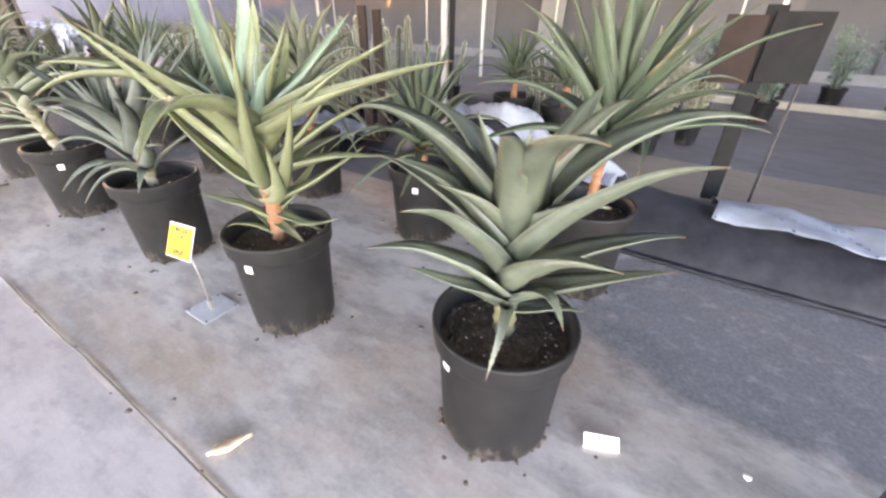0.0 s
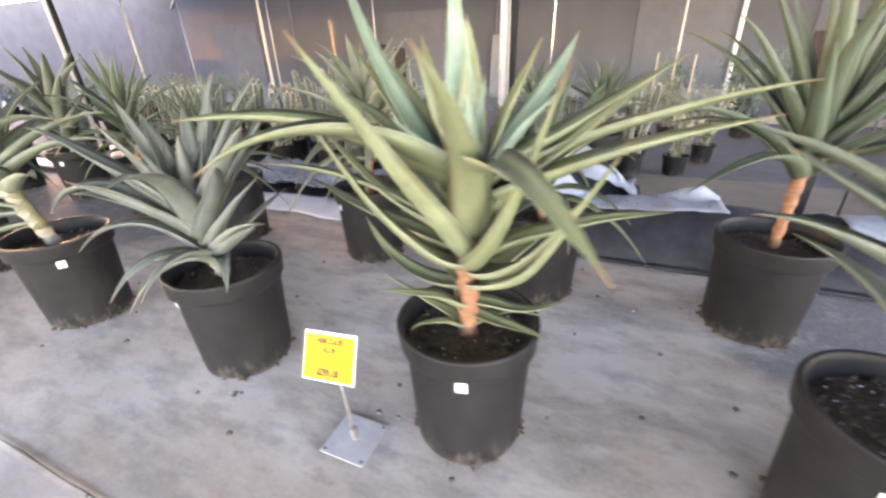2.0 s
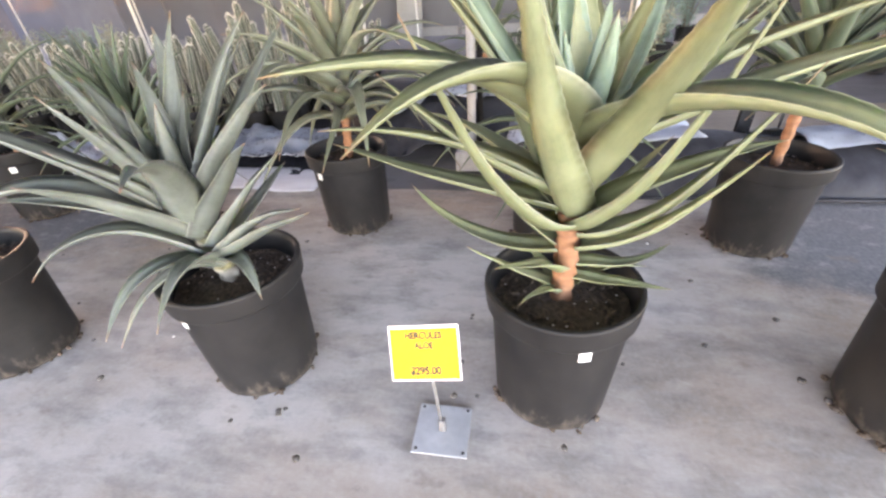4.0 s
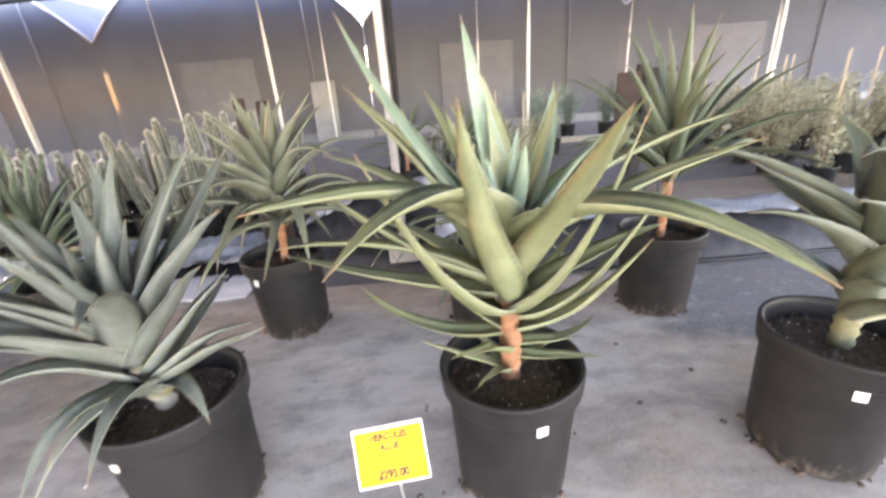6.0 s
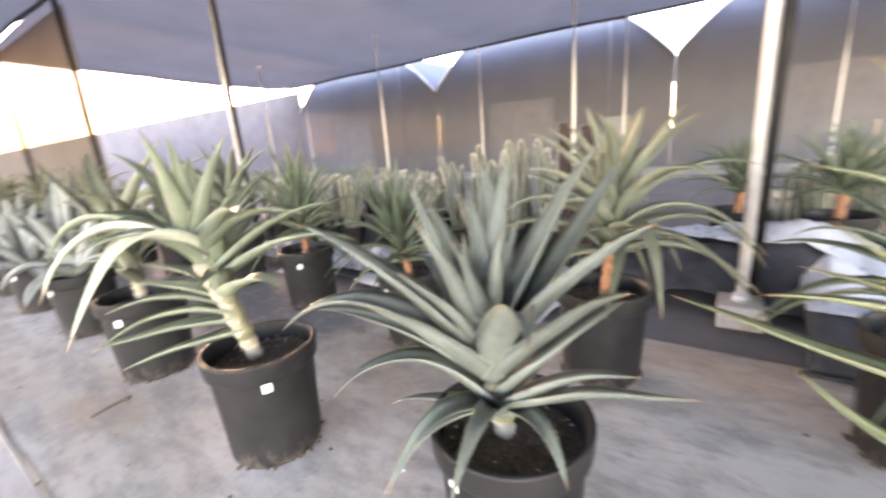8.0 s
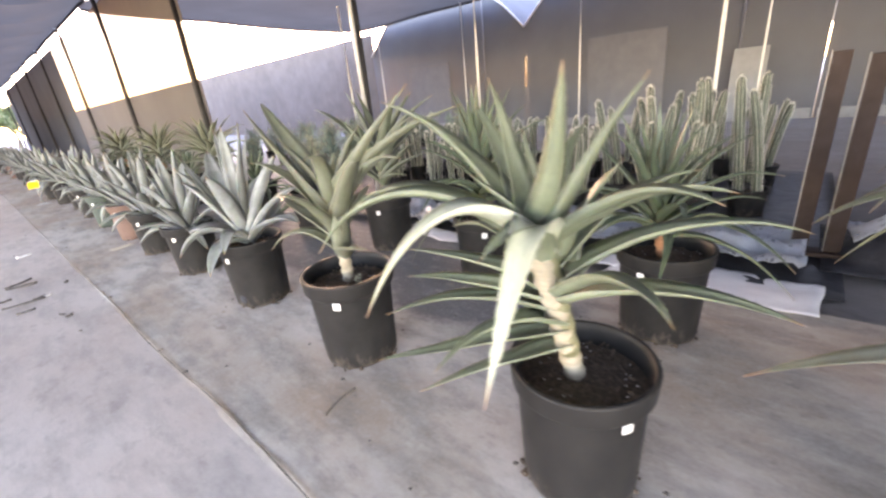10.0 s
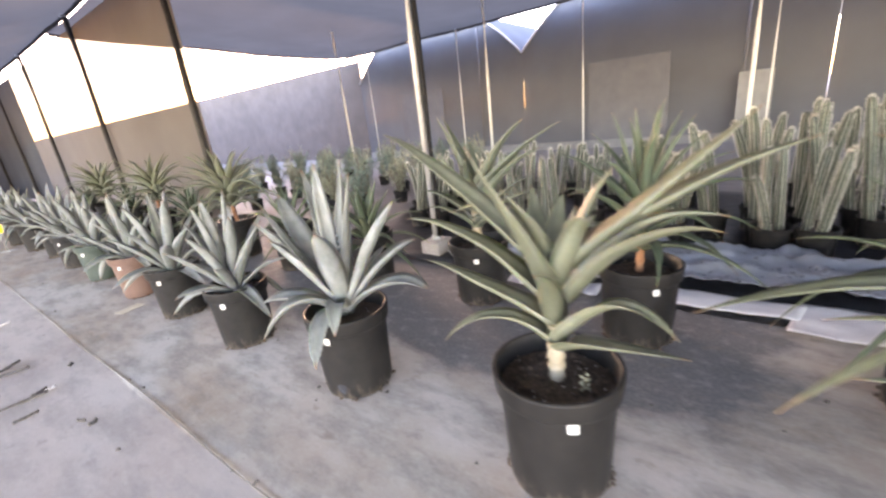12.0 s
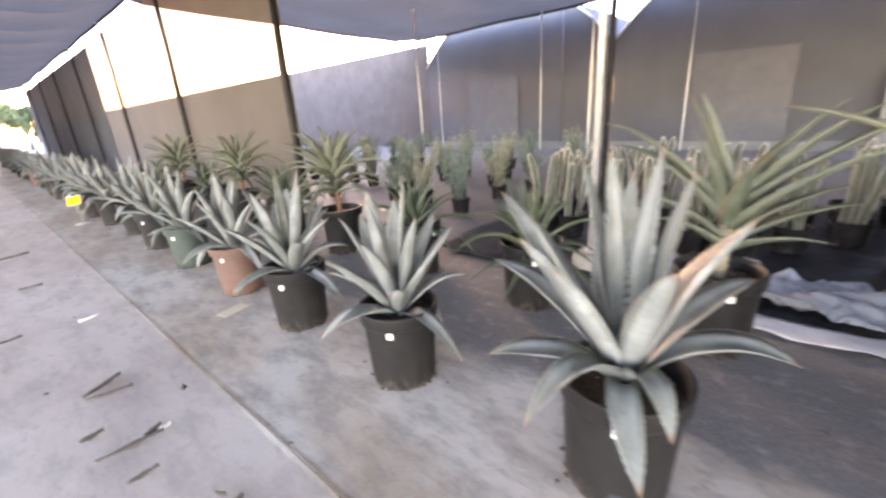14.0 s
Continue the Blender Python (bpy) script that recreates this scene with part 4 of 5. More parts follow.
# ---- back row ----
def back_aloe(x, y, stem_top, lean, n, length, material, stem_mat, seed, label, sticker=200, width=0.07, pot_mat=None, stem_len=0.24, up=82, down=-8, droop=0.5):
    ob = pot_plant("potted_aloe", x, y, label, "potted aloe", BACK, sticker, (0, 0), seed, pot_mat)
    part("stem", stem_mesh(0.32, stem_top, 0.019, 0.023, lean, stem_mat), None, ob)
    rosette(ob, n, (lean[0], lean[1], stem_top + 0.06), length, width, material, random.Random(seed), up, down, stem_len, segs=14, droop=droop)
    return ob


back_aloe(1.64, 1.775, 0.84, (0.02, -0.02), 30, 0.66, M_DARKALOE, M_TRUNK, 41, "tall dark aloe on an orange stem", None, 0.078, None, 0.22, 78, 16, 0.2)
back_aloe(1.64, 2.72, 0.66, (0.0, 0.02), 30, 0.50, M_DARKALOE, M_TRUNK, 42, "dark green aloe in a grey-black pot", 200, 0.065)
b3 = back_aloe(1.72, 3.78, 0.84, (0.02, -0.04), 38, 0.58, M_OLIVE, M_TRUNK, 43, "arching aloe on a peeling orange stem", 150, 0.084, None, 0.32, 62, 2, 0.72)
back_aloe(1.63, 4.838, 0.66, (-0.04, 0.05), 34, 0.48, M_DARKALOE, M_TRUNK, 44, "bushy dark aloe in a black pot", 165, 0.06)
back_aloe(1.76, 5.97, 0.80, (0.0, 0.0), 34, 0.54, M_DARKALOE, M_TRUNK, 45, "dark green aloe with thin spreading leaves", 215, 0.066, None, 0.36)
b6 = pot_plant("potted_aloe", 1.86, 7.05, "olive aloe with upswept curving leaves", "potted aloe", BACK, 205, (0, 0), 46)
part("stem", stem_mesh(0.36, 0.80, 0.030, 0.034, (0, 0), M_TRUNK_PALE, 12), None, b6, "short pale ringed stem")
hero_leaves(b6, [(-0.15, 0.58, 1.18, 0.16, 0.7), (0.05, 0.60, 1.05, 0.18, 0.6), (0.05, 0.24, 1.30, 0.03, 0.9), (-0.12, 0.16, 1.30, 0.05, 1.0), (0.10, -0.34, 1.24, 0.10, 0.9), (-0.16, -0.46, 1.24, 0.12, 0.8),
                 (0.05, -0.60, 1.20, 0.12, 0.7), (-0.14, -0.55, 1.08, 0.12, 0.5), (0.0, -0.45, 0.90, 0.08, 0.35), (0.10, -0.50, 0.80, 0.09, 0.25), (-0.10, -0.40, 0.66, 0.09, 0.12), (-0.05, 0.45, 0.80, 0.12, 0.3),
                 (-0.15, 0.32, 0.70, 0.10, 0.15), (0.30, 0.20, 1.10, 0.06, 0.7), (0.35, -0.20, 1.0, 0.08, 0.6), (0.30, 0.0, 0.80, 0.08, 0.3), (-0.25, 0.14, 1.12, 0.06, 0.6), (-0.28, -0.14, 1.05, 0.08, 0.5)],
            (0, 0, 0.82), M_DEEPALOE, 0.118, low=0.50)
b7 = back_aloe(1.78, 8.10, 0.46, (0.0, 0.0), 26, 0.5, M_DARKALOE, M_TRUNK, 47, "low dark aloe in a black pot", 215, 0.07)
for k, y in enumerate((9.2, 10.25, 11.35, 12.45, 13.55, 14.65, 15.75)):
    copy_thing((b7, b3)[k % 2], pose(1.78, y, 0.006, 0, 0, 60 + 95 * k))


# ---- liner berm, plastic film and sheet behind the rows ----
def berm_height(x, y):
    u = (x - 2.07) / 0.95
    return 0.27 * math.sin(math.pi * min(1, max(0, u)) ** 0.68) * (0.85 + 0.3 * noise.noise((0, y * 0.8, 0))) + wave(x, y, 5, 0.018, 1) + 0.004


def liner(name, x0, x1, y0, y1, height, label):
    me = sheet(x0, x1, y0, y1, 24, int((y1 - y0) * 14), height, 0.006)
    me.materials.append(M_LINER)
    return tagged(new(name, me), label, "ground liner")


liner("ground_liner", 2.07, 3.02, -3.2, 2.96, berm_height, "black plastic liner draped over a low earth berm")


def mound_height(x, y):
    a, b = (x - 3.12) / 0.50, (y - 3.2) / 1.05
    return max(0.0, 0.40 * (1 - a * a - b * b) + wave(x, y, 2.4, 0.14, 6)) + wave(x, y, 7, 0.03, 2) + 0.02


liner("ground_liner", 2.70, 3.66, 2.2, 4.22, mound_height, "black plastic liner bunched over a mound by the post")
liner("ground_liner", 2.34, 5.6, 4.12, 9.5, lambda x, y: 0.012 + wave(x, y, 3, 0.02 if x < 3 else 0.006, 4), "flat black liner under the cactus trays")
pipe = tagged(new("drip_pipe", mesh_of("drip_pipe", tube([(2.05 + 0.02 * noise.noise((0, y, 3)), y, 0.022) for y in np.arange(-3.2, 3.05, 0.2)], 0.012, 8), M_LINER)), "thin black drip pipe along the liner edge", "pipe")


def film(x0, x1, y0, y1, height, label, mat, res=34):
    me = sheet(x0, x1, y0, y1, max(8, int((x1 - x0) * res)), max(8, int((y1 - y0) * res)), height, 0.002)
    for v in me.vertices:                       # ragged outline and folds
        v.co.x += 0.07 * noise.noise((v.co.y * 2.2, v.co.x * 1.5, 5))
        v.co.y += 0.07 * noise.noise((v.co.x * 2.2, v.co.y * 1.5, 8))
    me.materials.append(mat)
    return tagged(new("plastic_film", me), label, "plastic sheet")


def folds(x, y, amp, k):
    return amp * (abs(noise.noise((x * 5 + k, y * 2.2, k))) + 0.6 * abs(noise.noise((x * 11, y * 6 + k, k))) + 0.35 * abs(noise.noise((x * 24, y * 15 + k, 2 * k))))


film(2.26, 3.04, -2.9, 1.25, lambda x, y: berm_height(x, y) + 0.03 + 0.10 * abs(noise.noise((x * 3, y * 1.7, 1))) + folds(x, y, 0.035, 1), "bluish clear plastic film crumpled on the liner", M_FILM)
def ridge_height(x, y):
    """Film pulled up into a ridge that sags between two humps."""
    crest = float(np.interp(y, (1.75, 1.88, 2.10, 2.34, 2.55, 2.72, 2.85, 2.95), (0.26, 0.37, 0.29, 0.17, 0.22, 0.37, 0.45, 0.30)))
    fall = 0.85 * (2.62 - x) if x < 2.62 else 1.3 * (x - 2.62)
    return max(berm_height(x, y) + 0.012, crest - fall) + folds(x, y, 0.03, 2)


film(2.30, 3.0, 1.78, 2.94, ridge_height, "white bunched plastic film on the liner", M_FILM_WHITE)
film(2.46, 3.16, 4.3, 6.1, lambda x, y: 0.05 + folds(x, y, 0.10, 3) + 0.05 * math.sin((x - 2.4) * 12 + y * 0.8) ** 2, "grey clear plastic film in long flat folds", M_FILM)
film(2.94, 3.56, 2.25, 4.10, lambda x, y: mound_height(x, y) + 0.03 + folds(x, y, 0.07, 9), "pale plastic film thrown over the black mound", M_FILM_WHITE)
film(2.30, 2.85, 5.95, 7.7, lambda x, y: 0.055 + folds(x, y, 0.15, 4), "crumpled clear plastic film on the ground", M_FILM_WHITE, 44)
film(2.06, 2.46, 4.2, 5.25, lambda x, y: 0.016 + folds(x, y, 0.02, 6), "wide flat white ground sheet beside the liner", M_SHEET, 26)
film(2.20, 2.42, 5.22, 6.02, lambda x, y: 0.018 + folds(x, y, 0.02, 6), "narrow end of the white ground sheet", M_SHEET, 26)
film(2.10, 2.30, 6.3, 7.0, lambda x, y: 0.02 + folds(x, y, 0.03, 7), "torn white sheet end on the floor", M_SHEET, 26)

# ---- price card on its steel stand ----
def lettering(text, size, parent, at, name="lettering"):
    cu = bpy.data.curves.new(name, "FONT")
    cu.body, cu.size, cu.align_x, cu.align_y, cu.extrude = text, size, "CENTER", "CENTER", 0.0004
    cu.offset = size * 0.045
    tmp = bpy.data.objects.new("tmp", cu)
    scene.collection.objects.link(tmp)
    me = bpy.data.meshes.new_from_object(tmp.evaluated_get(bpy.context.evaluated_depsgraph_get()))
    bpy.data.objects.remove(tmp)
    me.materials.clear()
    me.materials.append(M_INK)
    return part(name, me, None, parent, at=at)


FACE = Matrix(((0, 0, -1, 0), (-1, 0, 0, 0), (0, 1, 0, 0), (0, 0, 0, 1)))   # card plane: right is -y, up is z, front is -x


def price_sign(x, y, written, yaw=0.0):
    ob = thing("price_sign", pose(x, y, 0.006, 0, 0, yaw), "yellow price card on a steel stand with a square base", "sign")
    part("base_plate", box(0.165, 0.165, 0.004, 0.001), M_GALV, ob, "square steel base plate", False)
    for bx in (-0.07, 0.07):
        for by in (-0.07, 0.07):
            part("screw", tube([(bx, by, 0.004), (bx, by, 0.006)], 0.005, 8), M_DARKPOLE, ob)
    part("rod", tube([(0, 0, 0.004), (0.0, 0.01, 0.16), (-0.012, 0.02, 0.34)], 0.0048, 8), M_ROD, ob)
    part("socket", box(0.02, 0.02, 0.05, 0.003, (0, 0, 0.004)), M_ROD, ob, smooth=False)
    card = part("card", box(0.182, 0.145, 0.002, 0.0), M_CARD_EDGE, ob, "laminated card with pale edge", False, at=pose(-0.022, 0.022, 0.362, 0, 28, 0) @ FACE @ pose(0, 0, 0, 0, 0, 6))
    part("yellow_face", box(0.174, 0.132, 0.0012, 0.0, (0, -0.002, 0.0024)), M_YELLOW, card, "bright yellow paper face", False)
    if written:
        for text, size, yy in (("HERCULES", 0.025, 0.046), ("ALOE", 0.024, 0.020), ("$295.00", 0.030, -0.046)):
            lettering(text, size, card, pose(0, yy, 0.0044) @ Matrix.Diagonal((0.82, 1, 1, 1)))
    return ob


price_sign(0.459, 3.091, True, 0)
price_sign(0.38, 15.05, False, 55)
paper = thing("paper_card", pose(0.76, 1.40, 0.026, 38, 0, -68), "loose white plastic plant label on the floor", "plant label")
part("label_face", box(0.11, 0.045, 0.003, 0.001), M_STICKER, paper, smooth=False)
part("label_back", box(0.11, 0.003, 0.028, 0.001, (0, -0.021, -0.024)), M_STICKER, paper, smooth=False)

# ---- black sign boards on a stake ----
sb = thing("sign_board", pose(2.98, 1.28, 0.1, 0, 0, 8), "two dark sign boards on a black stake in the berm", "sign")
part("stake", box(0.03, 0.10, 1.15, 0.004), M_BLACKBOARD, sb, smooth=False)
part("board", box(0.012, 0.27, 0.36, 0.004, (-0.03, -0.13, 0.76)), M_BLACKBOARD, sb, "black board", False)
part("board", box(0.012, 0.20, 0.36, 0.004, (-0.03, 0.13, 0.74)), M_BROWNBOARD, sb, "dark brown board", False)
part("rod", tube([(-0.05, -0.22, 0.0), (-0.05, -0.22, 0.76)], 0.008, 8), M_DARKPOLE, sb)


# ---- cacti in the yard ----
def cactus_column(h, r, seed, lean):
    """Ribbed column: the ribs carry pale spine lines as raised edges."""
    bm = bmesh.new()
    ribs, seg = 9, 18
    pts = [(s, h * s) for s in (0, 0.2, 0.4, 0.6, 0.8, 0.93, 0.98, 1.0)]
    rings = []
    for s, z in pts:
        rr = r * (1 if s < 0.9 else (0.85 if s < 0.95 else (0.6 if s < 0.99 else 0.15)))
        ox, oy = lean[0] * s * s, lean[1] * s * s
        rings.append([bm.verts.new((ox + rr * (1.14 if k % 2 else 0.86) * math.cos(math.pi * 2 * k / seg), oy + rr * (1.14 if k % 2 else 0.86) * math.sin(math.pi * 2 * k / seg), z)) for k in range(seg)])
    for a, b in zip(rings, rings[1:]):
        for k in range(seg):
            bm.faces.new((a[k], a[(k + 1) % seg], b[(k + 1) % seg], b[k]))
    bm.faces.new(rings[-1])
    return mesh_of("column", bm, M_CACTUS)


def spine_mesh(h, r, seed, lean):
    rnd_ = random.Random(seed)
    bm = bmesh.new()
    for k in range(9):
        a = math.pi * 2 * (2 * k + 1) / 18
        for i in range(int(h / 0.012)):
            s = min(1, (i + rnd_.random() * 0.5) * 0.012 / h)
            rr = r * 1.14 * (1 if s < 0.9 else 0.8)
            c = Vector((lean[0] * s * s + rr * math.cos(a), lean[1] * s * s + rr * math.sin(a), h * s))
            out = Vector((math.cos(a), math.sin(a), 0))
            side = Vector((-math.sin(a), math.cos(a), 0))
            for sg in (-1, 0, 1):
                t = c + (out * 0.8 + side * sg * 0.7 + Vector((0, 0, rnd_.uniform(-0.4, 0.7)))) * 0.013
                bm.faces.new((bm.verts.new(c + Vector((0, 0, 0.0022))), bm.verts.new(c - Vector((0, 0, 0.0022))), bm.verts.new(t)))
    for i in range(60):
        a, e = rnd_.uniform(0, 6.3), rnd_.uniform(0.2, 1.5)
        c = Vector((lean[0], lean[1], h - 0.015))
        o = Vector((math.cos(a) * math.cos(e), math.sin(a) * math.cos(e), math.sin(e)))
        p0_ = c + o * r * 0.6
        bm.faces.new((bm.verts.new(p0_ + Vector((0.002, 0, 0))), bm.verts.new(p0_ - Vector((0.002, 0, 0))), bm.verts.new(p0_ + o * 0.02)))
    return mesh_of("spines", bm, M_SPINE, False)


COLS = []
for k in range(7):
    h, r, ln = (0.82, 0.62, 0.54, 0.74, 0.46, 0.92, 0.58)[k], (0.029, 0.026, 0.024, 0.028, 0.023, 0.031, 0.025)[k], (0.07 * math.cos(k * 2), 0.09 * math.sin(k * 3))
    COLS.append((cactus_column(h, r, k, ln), spine_mesh(h, r, k, ln)))
SMALL_POT = pot_mesh(0.14, 0.22, 3)
SMALL_SOIL = soil_mesh(0.14, 0.18, 4)


def potted_cactus(x, y, picks, seed):
    r_ = random.Random(seed)
    ob = thing("potted_cactus", pose(x, y, 0.012, 0, 0, r_.uniform(0, 360)), "clump of silvery columnar cactus in a black pot", "potted cactus", "cactus stock")
    part("pot", SMALL_POT, None, ob)
    part("soil", SMALL_SOIL, None, ob)
    for i, k in enumerate(picks):
        a, d = i * 2.3 + seed, (0.0 if len(picks) == 1 else r_.uniform(0.05, 0.08))
        m = pose(d * math.cos(a), d * math.sin(a), 0.175, r_.uniform(-9, 9), r_.uniform(-9, 9), r_.uniform(0, 360))
        c = part("column", COLS[k][0], None, ob, at=m)
        part("spine_cover", COLS[k][1], None, c, "pale spines")["kind"] = "stuff"
    return ob


r_c = random.Random(77)
for iy, y in enumerate(np.arange(4.72, 9.3, 0.34)):
    for ix, x in enumerate(np.arange(3.35, 5.3, 0.36)):
        tall = y < 5.9 and ix in (1, 2, 3)
        picks = [r_c.choice((0, 3, 5, 0)) if tall else r_c.choice((1, 2, 4, 6, 1)) for _ in range(r_c.choice((2, 3, 3)))]
        if r_c.random() < 0.52:
            continue
        potted_cactus(float(x) + r_c.uniform(-0.05, 0.05), float(y) + r_c.uniform(-0.05, 0.05), picks, iy * 10 + ix)

for k, (x, y) in enumerate(((4.05, 2.32), (4.42, 2.30), (4.08, 2.64), (4.45, 2.70), (4.02, 2.96), (4.40, 3.04))):
    potted_cactus(x, y, [r_c.choice((1, 2, 4, 6)) for _ in range(3)], 300 + k)

# two dark upright marker boards standing on the liner
mk = thing("marker_boards", pose(2.95, 4.25, 0.02, 0, 0, 6), "pair of narrow dark brown boards on the liner", "marker board")
for dy, h in ((0.085, 1.20), (-0.075, 1.17)):
    b = part("board", box(0.03, 0.085, h, 0.004, (0, dy, 0)), M_BROWNBOARD, mk, smooth=False)
    part("edge_strip", box(0.034, 0.004, h + 0.006, 0.0, (0, dy + 0.045, 0)), M_ROD, b, "thin metal edge strip", False)
part("foot_bar", box(0.12, 0.30, 0.03, 0.004), M_BROWNBOARD, mk, smooth=False)


# ---- shrubs in pots ----
def foliage(r, h, n, seed, size, mat):
    """Many small pointed leaves round branching shoots, thin at the edge."""
    q = random.Random(seed)
    bm = bmesh.new()
    shoots = [(q.uniform(0, 6.3), q.uniform(0.2, 1.0), q.uniform(0.55, 1.0)) for _ in range(16)]
    for _ in range(n):
        a, sp, top = q.choice(shoots)
        s = q.random() ** 0.7
        c = Vector((math.cos(a) * r * sp * s, math.sin(a) * r * sp * s, h * top * s)) + Vector((q.gauss(0, 0.03), q.gauss(0, 0.03), q.gauss(0, 0.03))) * (r / 0.3)
        d = Vector((q.gauss(0, 1), q.gauss(0, 1), q.gauss(0.6, 0.8))).normalized()
        w = d.cross(Vector((q.gauss(0, 1), q.gauss(0, 1), q.gauss(0, 1)))).normalized()
        L = size * q.uniform(0.6, 1.4)
        bm.faces.new([bm.verts.new(c), bm.verts.new(c + d * L * 0.5 + w * L * 0.2), bm.verts.new(c + d * L), bm.verts.new(c + d * L * 0.5 - w * L * 0.2)])
    return mesh_of("foliage", bm, mat, False)


def shoots_mesh(r, h, seed):
    q = random.Random(seed)
    bm = bmesh.new()
    for _ in range(12):
        a, sp, top = q.uniform(0, 6.3), q.uniform(0.2, 1.0), q.uniform(0.55, 1.0)
        tube([(0.02 * math.cos(a), 0.02 * math.sin(a), 0), (math.cos(a) * r * sp * 0.4, math.sin(a) * r * sp * 0.4, h * top * 0.5), (math.cos(a) * r * sp, math.sin(a) * r * sp, h * top)], [0.008, 0.006, 0.002], 5, bm)
    return mesh_of("shoots", bm, M_BARK)


YEL = [(foliage(0.30, 0.80, 1300, s, 0.045, M_SHRUB), shoots_mesh(0.3, 0.8, s)) for s in (1, 2, 3)]
BLU = [(foliage(0.30, 0.75, 1300, s, 0.045, M_BLUESHRUB), shoots_mesh(0.3, 0.75, s)) for s in (4, 5)]


def potted_shrub(x, y, kind, k, stake, size=1.0):
    label, cat = ("yellow-green twiggy shrub tied to a stake in a pot", "potted shrub") if kind is YEL else ("blue-green bushy plant in a black pot", "potted shrub")
    ob = thing("potted_shrub", pose(x, y, 0.0, 0, 0, k * 71), label, cat, "shrub stock")
    ob.scale = (size,) * 3
    part("pot", SMALL_POT, None, ob)
    part("soil", SMALL_SOIL, None, ob)
    f, s = kind[k % len(kind)]
    part("foliage", f, None, ob, at=pose(0, 0, 0.18))["kind"] = "stuff"
    part("branchwork", s, None, ob, at=pose(0, 0, 0.18))
    if stake:
        part("stake", box(0.016, 0.016, 1.15, 0.002, (0.03, 0.03, 0.1)), M_WOOD, ob, "raw wood stake", False)
    return ob


k = 0
for x in (3.55, 4.1, 4.7, 5.3, 5.9, 6.6):
    for y in (-5.2, -4.5, -3.8, -3.1, -2.4, -1.7, -1.0):
        potted_shrub(x + 0.15 * math.sin(k), y + 0.15 * math.cos(k * 2), YEL, k, k % 2 == 0)
        k += 1
for x, y in ((4.2, 1.9), (4.8, 1.6), (5.3, 2.2), (4.6, 2.6), (5.9, 1.9)):
    potted_shrub(x, y, YEL, k, k % 2 == 0, 0.85)
    k += 1
for x, y in ((8.2, 0.75), (8.3, 0.05), (8.2, -0.7), (8.3, -1.5), (8.2, 1.7), (6.4, 0.95)):
    potted_shrub(x, y, BLU, k, False, 1.15)
    k += 1
for x in (3.6, 4.4, 5.2, 6.1, 7.0):
    for y in (10.0, 10.9, 11.8, 12.8, 13.9, 15.1, 16.4):
        potted_shrub(x + 0.2 * math.sin(k * 1.3), y + 0.2 * math.cos(k * 2), BLU if k % 3 else YEL, k, False, 0.9)
        k += 1
kerb = tagged(new("kerb_board", mesh_of("kerb_board", box(0.12, 9.0, 0.10, 0.01, (7.75, -1.8, -0.03)), M_TAN, False)), "tan timber kerb board along the yard road", "kerb")
mid = pot_plant("potted_aloe", 3.75, 2.62, "dark blue-green aloe standing behind the berm", "potted aloe", "yard aloes", None, (0, 0), 1)
part("stem", stem_mesh(0.34, 0.6, 0.03, 0.03, (0, 0), M_TRUNK), None, mid)
rosette(mid, 28, (0, 0, 0.72), 0.46, 0.075, M_DARKALOE, rnd, 82, 8, 0.14, segs=12, droop=0.2)
copy_thing(mid, pose(3.9, 3.2, 0, 0, 0, 130))

# ---- debris on the floor ----
def debris(x, y, length, width, yaw, seed, mat=M_DEBRIS, label="dark dry leaf scrap on the floor", name="leaf_scrap", bend=0.0):
    q = random.Random(seed)
    bm = bmesh.new()
    n = 9
    rows = []
    for i in range(n + 1):
        s = i / n
        w = width * math.sin(math.pi * min(0.97, s + 0.03)) ** 0.7 * q.uniform(0.7, 1.15)
        cy = bend * math.sin(math.pi * s)
        rows.append([bm.verts.new((length * (s - 0.5), cy + w * u / 2, 0.004 + 0.008 * (1 - abs(u)) + 0.006 * q.random() + 0.012 * abs(s - 0.5))) for u in (-1, 0, 1)] +
                    [bm.verts.new((length * (s - 0.5), cy, 0.002))])
    for a, b in zip(rows, rows[1:]):
        for k2 in range(4):
            bm.faces.new((a[k2], a[(k2 + 1) % 4], b[(k2 + 1) % 4], b[k2]))
    bm.faces.new(rows[0][::-1])
    bm.faces.new(rows[-1])
    ob = tagged(new(name, mesh_of(name, bm, mat)), label, "debris", "scraps on the aisle")
    ob.matrix_basis = pose(x, y, 0.004, 0, 0, yaw)
    return ob


for i, (x, y, ln, w, yaw) in enumerate(((-0.39, 5.66, 0.13, 0.05, 60), (-0.46, 5.40, 0.12, 0.03, 80), (-0.25, 5.25, 0.06, 0.035, 20), (-0.33, 5.62, 0.10, 0.045, 100), (-0.21, 5.08, 0.04, 0.03, 0),
                                        (-0.40, 9.50, 0.21, 0.05, 30), (-0.39, 9.38, 0.20, 0.04, -12), (-0.42, 8.83, 0.25, 0.05, -4), (-0.33, 8.86, 0.09, 0.05, 30), (-0.43, 8.60, 0.11, 0.04, 5), (-0.52, 9.05, 0.09, 0.05, 10), (-0.13, 9.09, 0.05, 0.04, 70), (-0.69, 10.71, 0.12, 0.03, 10), (-0.48, 12.0, 0.16, 0.05, 0), (-0.5, 13.6, 0.3, 0.06, 20),
                                        (-0.24, 8.17, 0.05, 0.04, 30), (-0.27, 8.25, 0.05, 0.03, 120))):
    debris(x, y, ln, w, yaw, i)
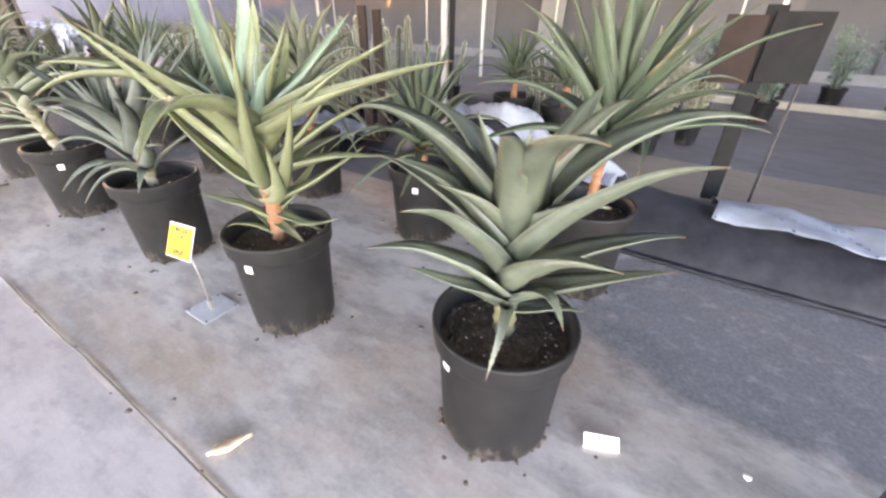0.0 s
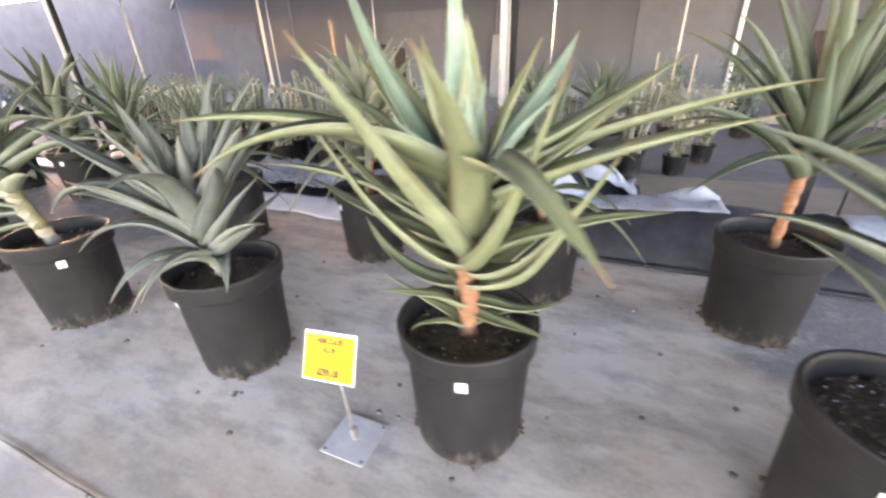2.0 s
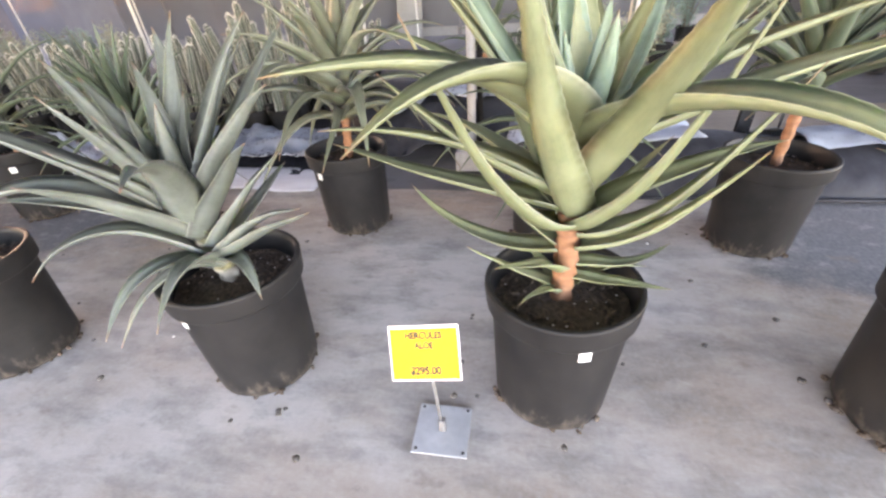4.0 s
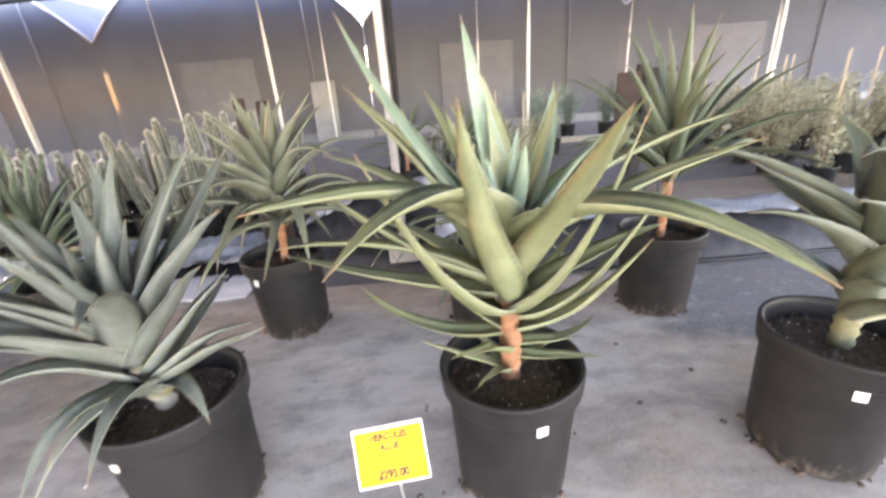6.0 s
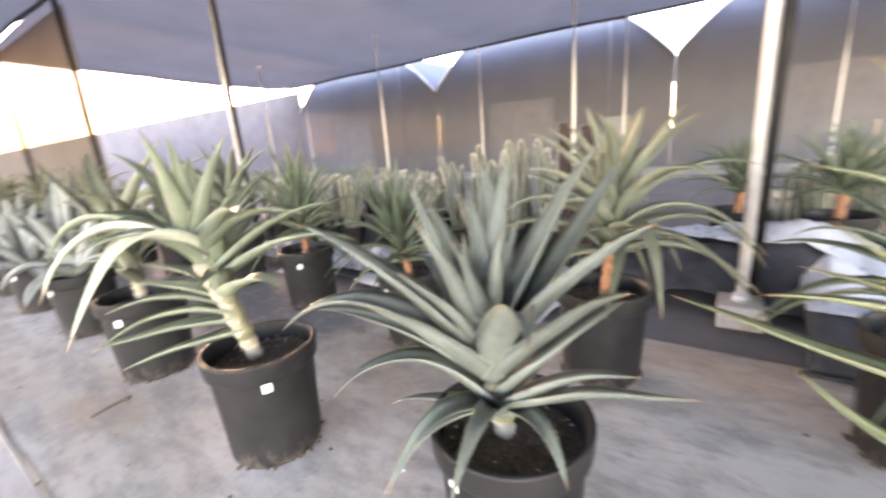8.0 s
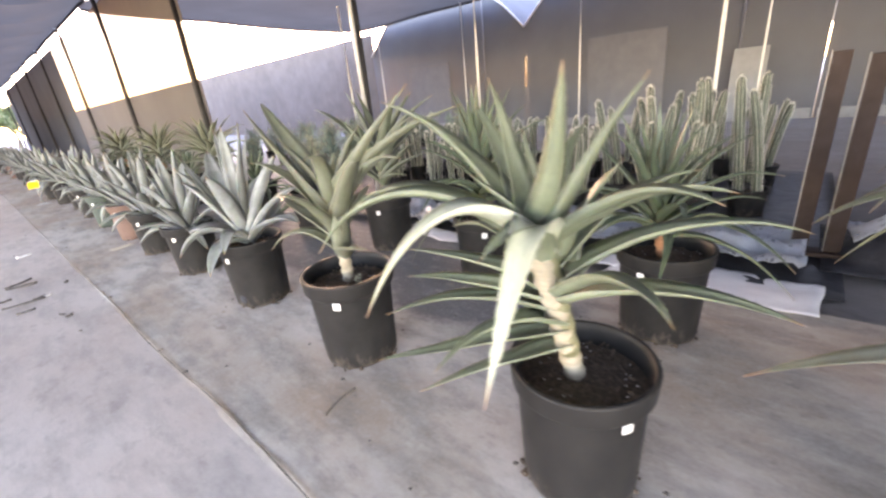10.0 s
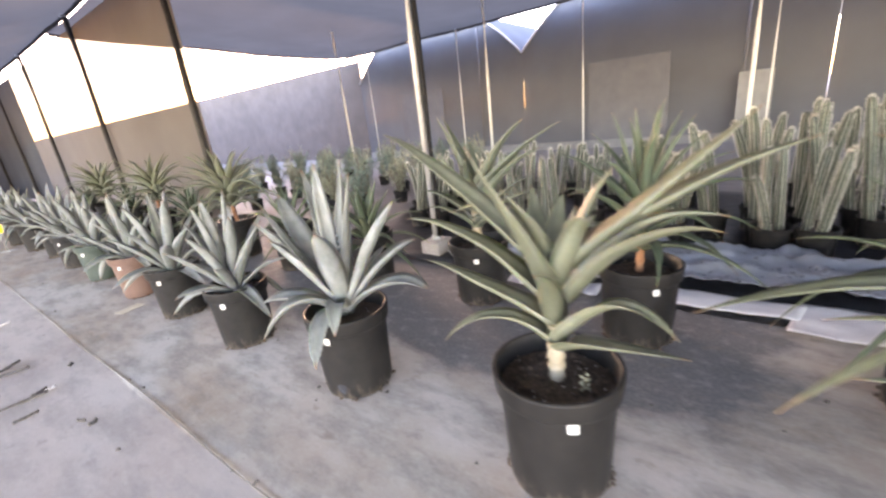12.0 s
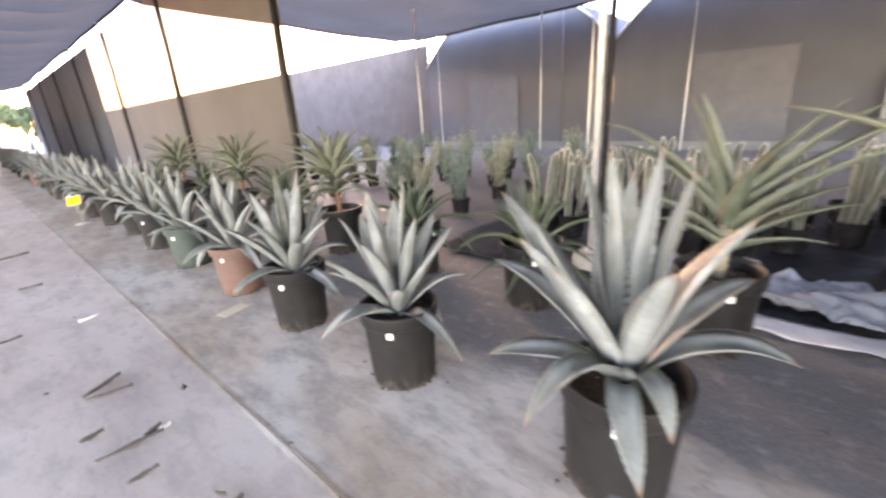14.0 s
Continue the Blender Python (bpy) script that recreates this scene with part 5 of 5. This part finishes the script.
for i, (x, y) in enumerate(((-1.0, 12.0), (-1.2, 11.2), (-0.9, 13.4), (-1.3, 10.4), (-0.8, 15.0), (-1.4, 14.1))):
    debris(x, y, 0.45, 0.05, 60 + 31 * i, 30 + i, bend=0.08)
debris(0.345, 5.77, 0.18, 0.008, 8, 50, M_DEBRIS, "thin dry twig on the floor", "twig", 0.015)
debris(0.10, 2.39, 0.135, 0.045, -25, 51, M_DRYLEAF, "curled tan dry leaf on the floor", "dry_leaf")
debris(-0.27, 10.65, 0.13, 0.035, 12, 52, M_STICKER, "scrap of white paper on the aisle", "paper_scrap")
debris(-0.28, 8.84, 0.05, 0.025, 15, 53, M_STICKER, "scrap of white paper on the aisle", "paper_scrap")
flat = thing("cardboard_scrap", pose(0.44, 9.82, 0.006, 0, 0, 14), "flat tan cardboard scrap lying between the pots", "cardboard")
part("sheet", box(0.20, 0.11, 0.004, 0.001), M_TAN, flat, smooth=False)
q = random.Random(9)
spots = [(1.56, 2.24, 1), (1.28, 2.48, 0), (1.66, 2.03, 0), (0.95, 3.05, 0), (0.51, 4.37, 0), (0.73, 4.24, 1), (0.54, 7.1, 0), (0.52, 6.3, 0), (-0.22, 5.40, 0), (0.9, 1.0, 1)]
spots += [(0.02 * q.gauss(0, 1), q.uniform(1.8, 9), 0) for _ in range(16)] + [(q.uniform(-0.9, 1.9), q.uniform(1.2, 12), 0) for _ in range(60)]
for px, py in ((0.66, 1.74), (0.66, 2.77), (0.635, 3.765), (0.64, 4.82), (0.66, 6.03), (0.69, 7.15), (0.67, 8.23)):
    for _ in range(5):
        a = q.uniform(0.0, 6.28)
        spots.append((px + q.uniform(0.18, 0.26) * math.cos(a), py + q.uniform(0.18, 0.26) * math.sin(a), 0))
for i, (x, y, white) in enumerate(spots):
    bm = bmesh.new()
    bmesh.ops.create_icosphere(bm, subdivisions=1, radius=q.uniform(0.005, 0.011))
    for v in bm.verts:
        v.co = Vector((v.co.x * q.uniform(0.8, 1.6), v.co.y * q.uniform(0.8, 1.6), v.co.z * 0.5))
    ob = tagged(new("pebble", mesh_of("pebble", bm, M_STICKER if white else M_DEBRIS)), "small white chip on the floor" if white else "small dark crumb on the floor", "pebble", "crumbs on the floor")
    ob.location = (x, y, 0.012)

# ---- far end: bushes, trees, left row ----
for i, (x, y) in enumerate(((-2.1, 15.5), (-2.2, 17.2), (-2.0, 19.0), (-2.2, 20.6), (-2.1, 22.4), (-2.2, 24.6), (-2.1, 27), (-2.2, 30), (-2.0, 33), (-2.1, 36))):
    potted_shrub(x, y, YEL, i, False, 1.25)
for i in range(9):
    copy_thing(q5, pose(0.75 + 0.1 * math.sin(i), 31.5 + 1.05 * i, 0.006, 0, 0, i * 63))


def tree(x, y, h, seed):
    q2 = random.Random(seed)
    ob = thing("tree", pose(x, y, -0.03), "broad green tree beyond the end of the shade house", "tree", "far trees")
    bm = tube([(0, 0, 0), (0.1, 0, h * 0.25), (0.0, 0.1, h * 0.5)], [0.22, 0.16, 0.1], 8)
    for i in range(7):
        a = i * 2.4
        tube([(0, 0, h * (0.3 + 0.03 * i)), (math.cos(a) * h * 0.15, math.sin(a) * h * 0.15, h * 0.55), (math.cos(a) * h * 0.3, math.sin(a) * h * 0.3, h * (0.7 + 0.03 * i))], [0.09, 0.06, 0.02], 6, bm)
    part("trunk", bm, M_BARK, ob)
    bm = bmesh.new()
    blobs = [(q2.uniform(-0.35, 0.35) * h, q2.uniform(-0.35, 0.35) * h, h * q2.uniform(0.45, 0.95), h * q2.uniform(0.1, 0.2)) for _ in range(16)]
    for _ in range(3600):
        bx, by, bz, br = q2.choice(blobs)
        d = Vector((q2.gauss(0, 1), q2.gauss(0, 1), q2.gauss(0, 0.7))).normalized() * br * q2.random() ** 0.4
        c = Vector((bx, by, bz)) + d
        u = Vector((q2.gauss(0, 1), q2.gauss(0, 1), q2.gauss(0, 1))).normalized() * 0.16
        w = u.cross(Vector((q2.gauss(0, 1), q2.gauss(0, 1), q2.gauss(0, 1)))).normalized() * 0.08
        bm.faces.new((bm.verts.new(c - u), bm.verts.new(c + w), bm.verts.new(c + u), bm.verts.new(c - w)))
    part("crown", bm, M_TREE, ob, smooth=False)
    return ob


tree(1.5, 58, 5.0, 1)
tree(-4.5, 66, 5.5, 2)
tree(4.5, 70, 4.5, 3)
tree(-9, 74, 6, 4)
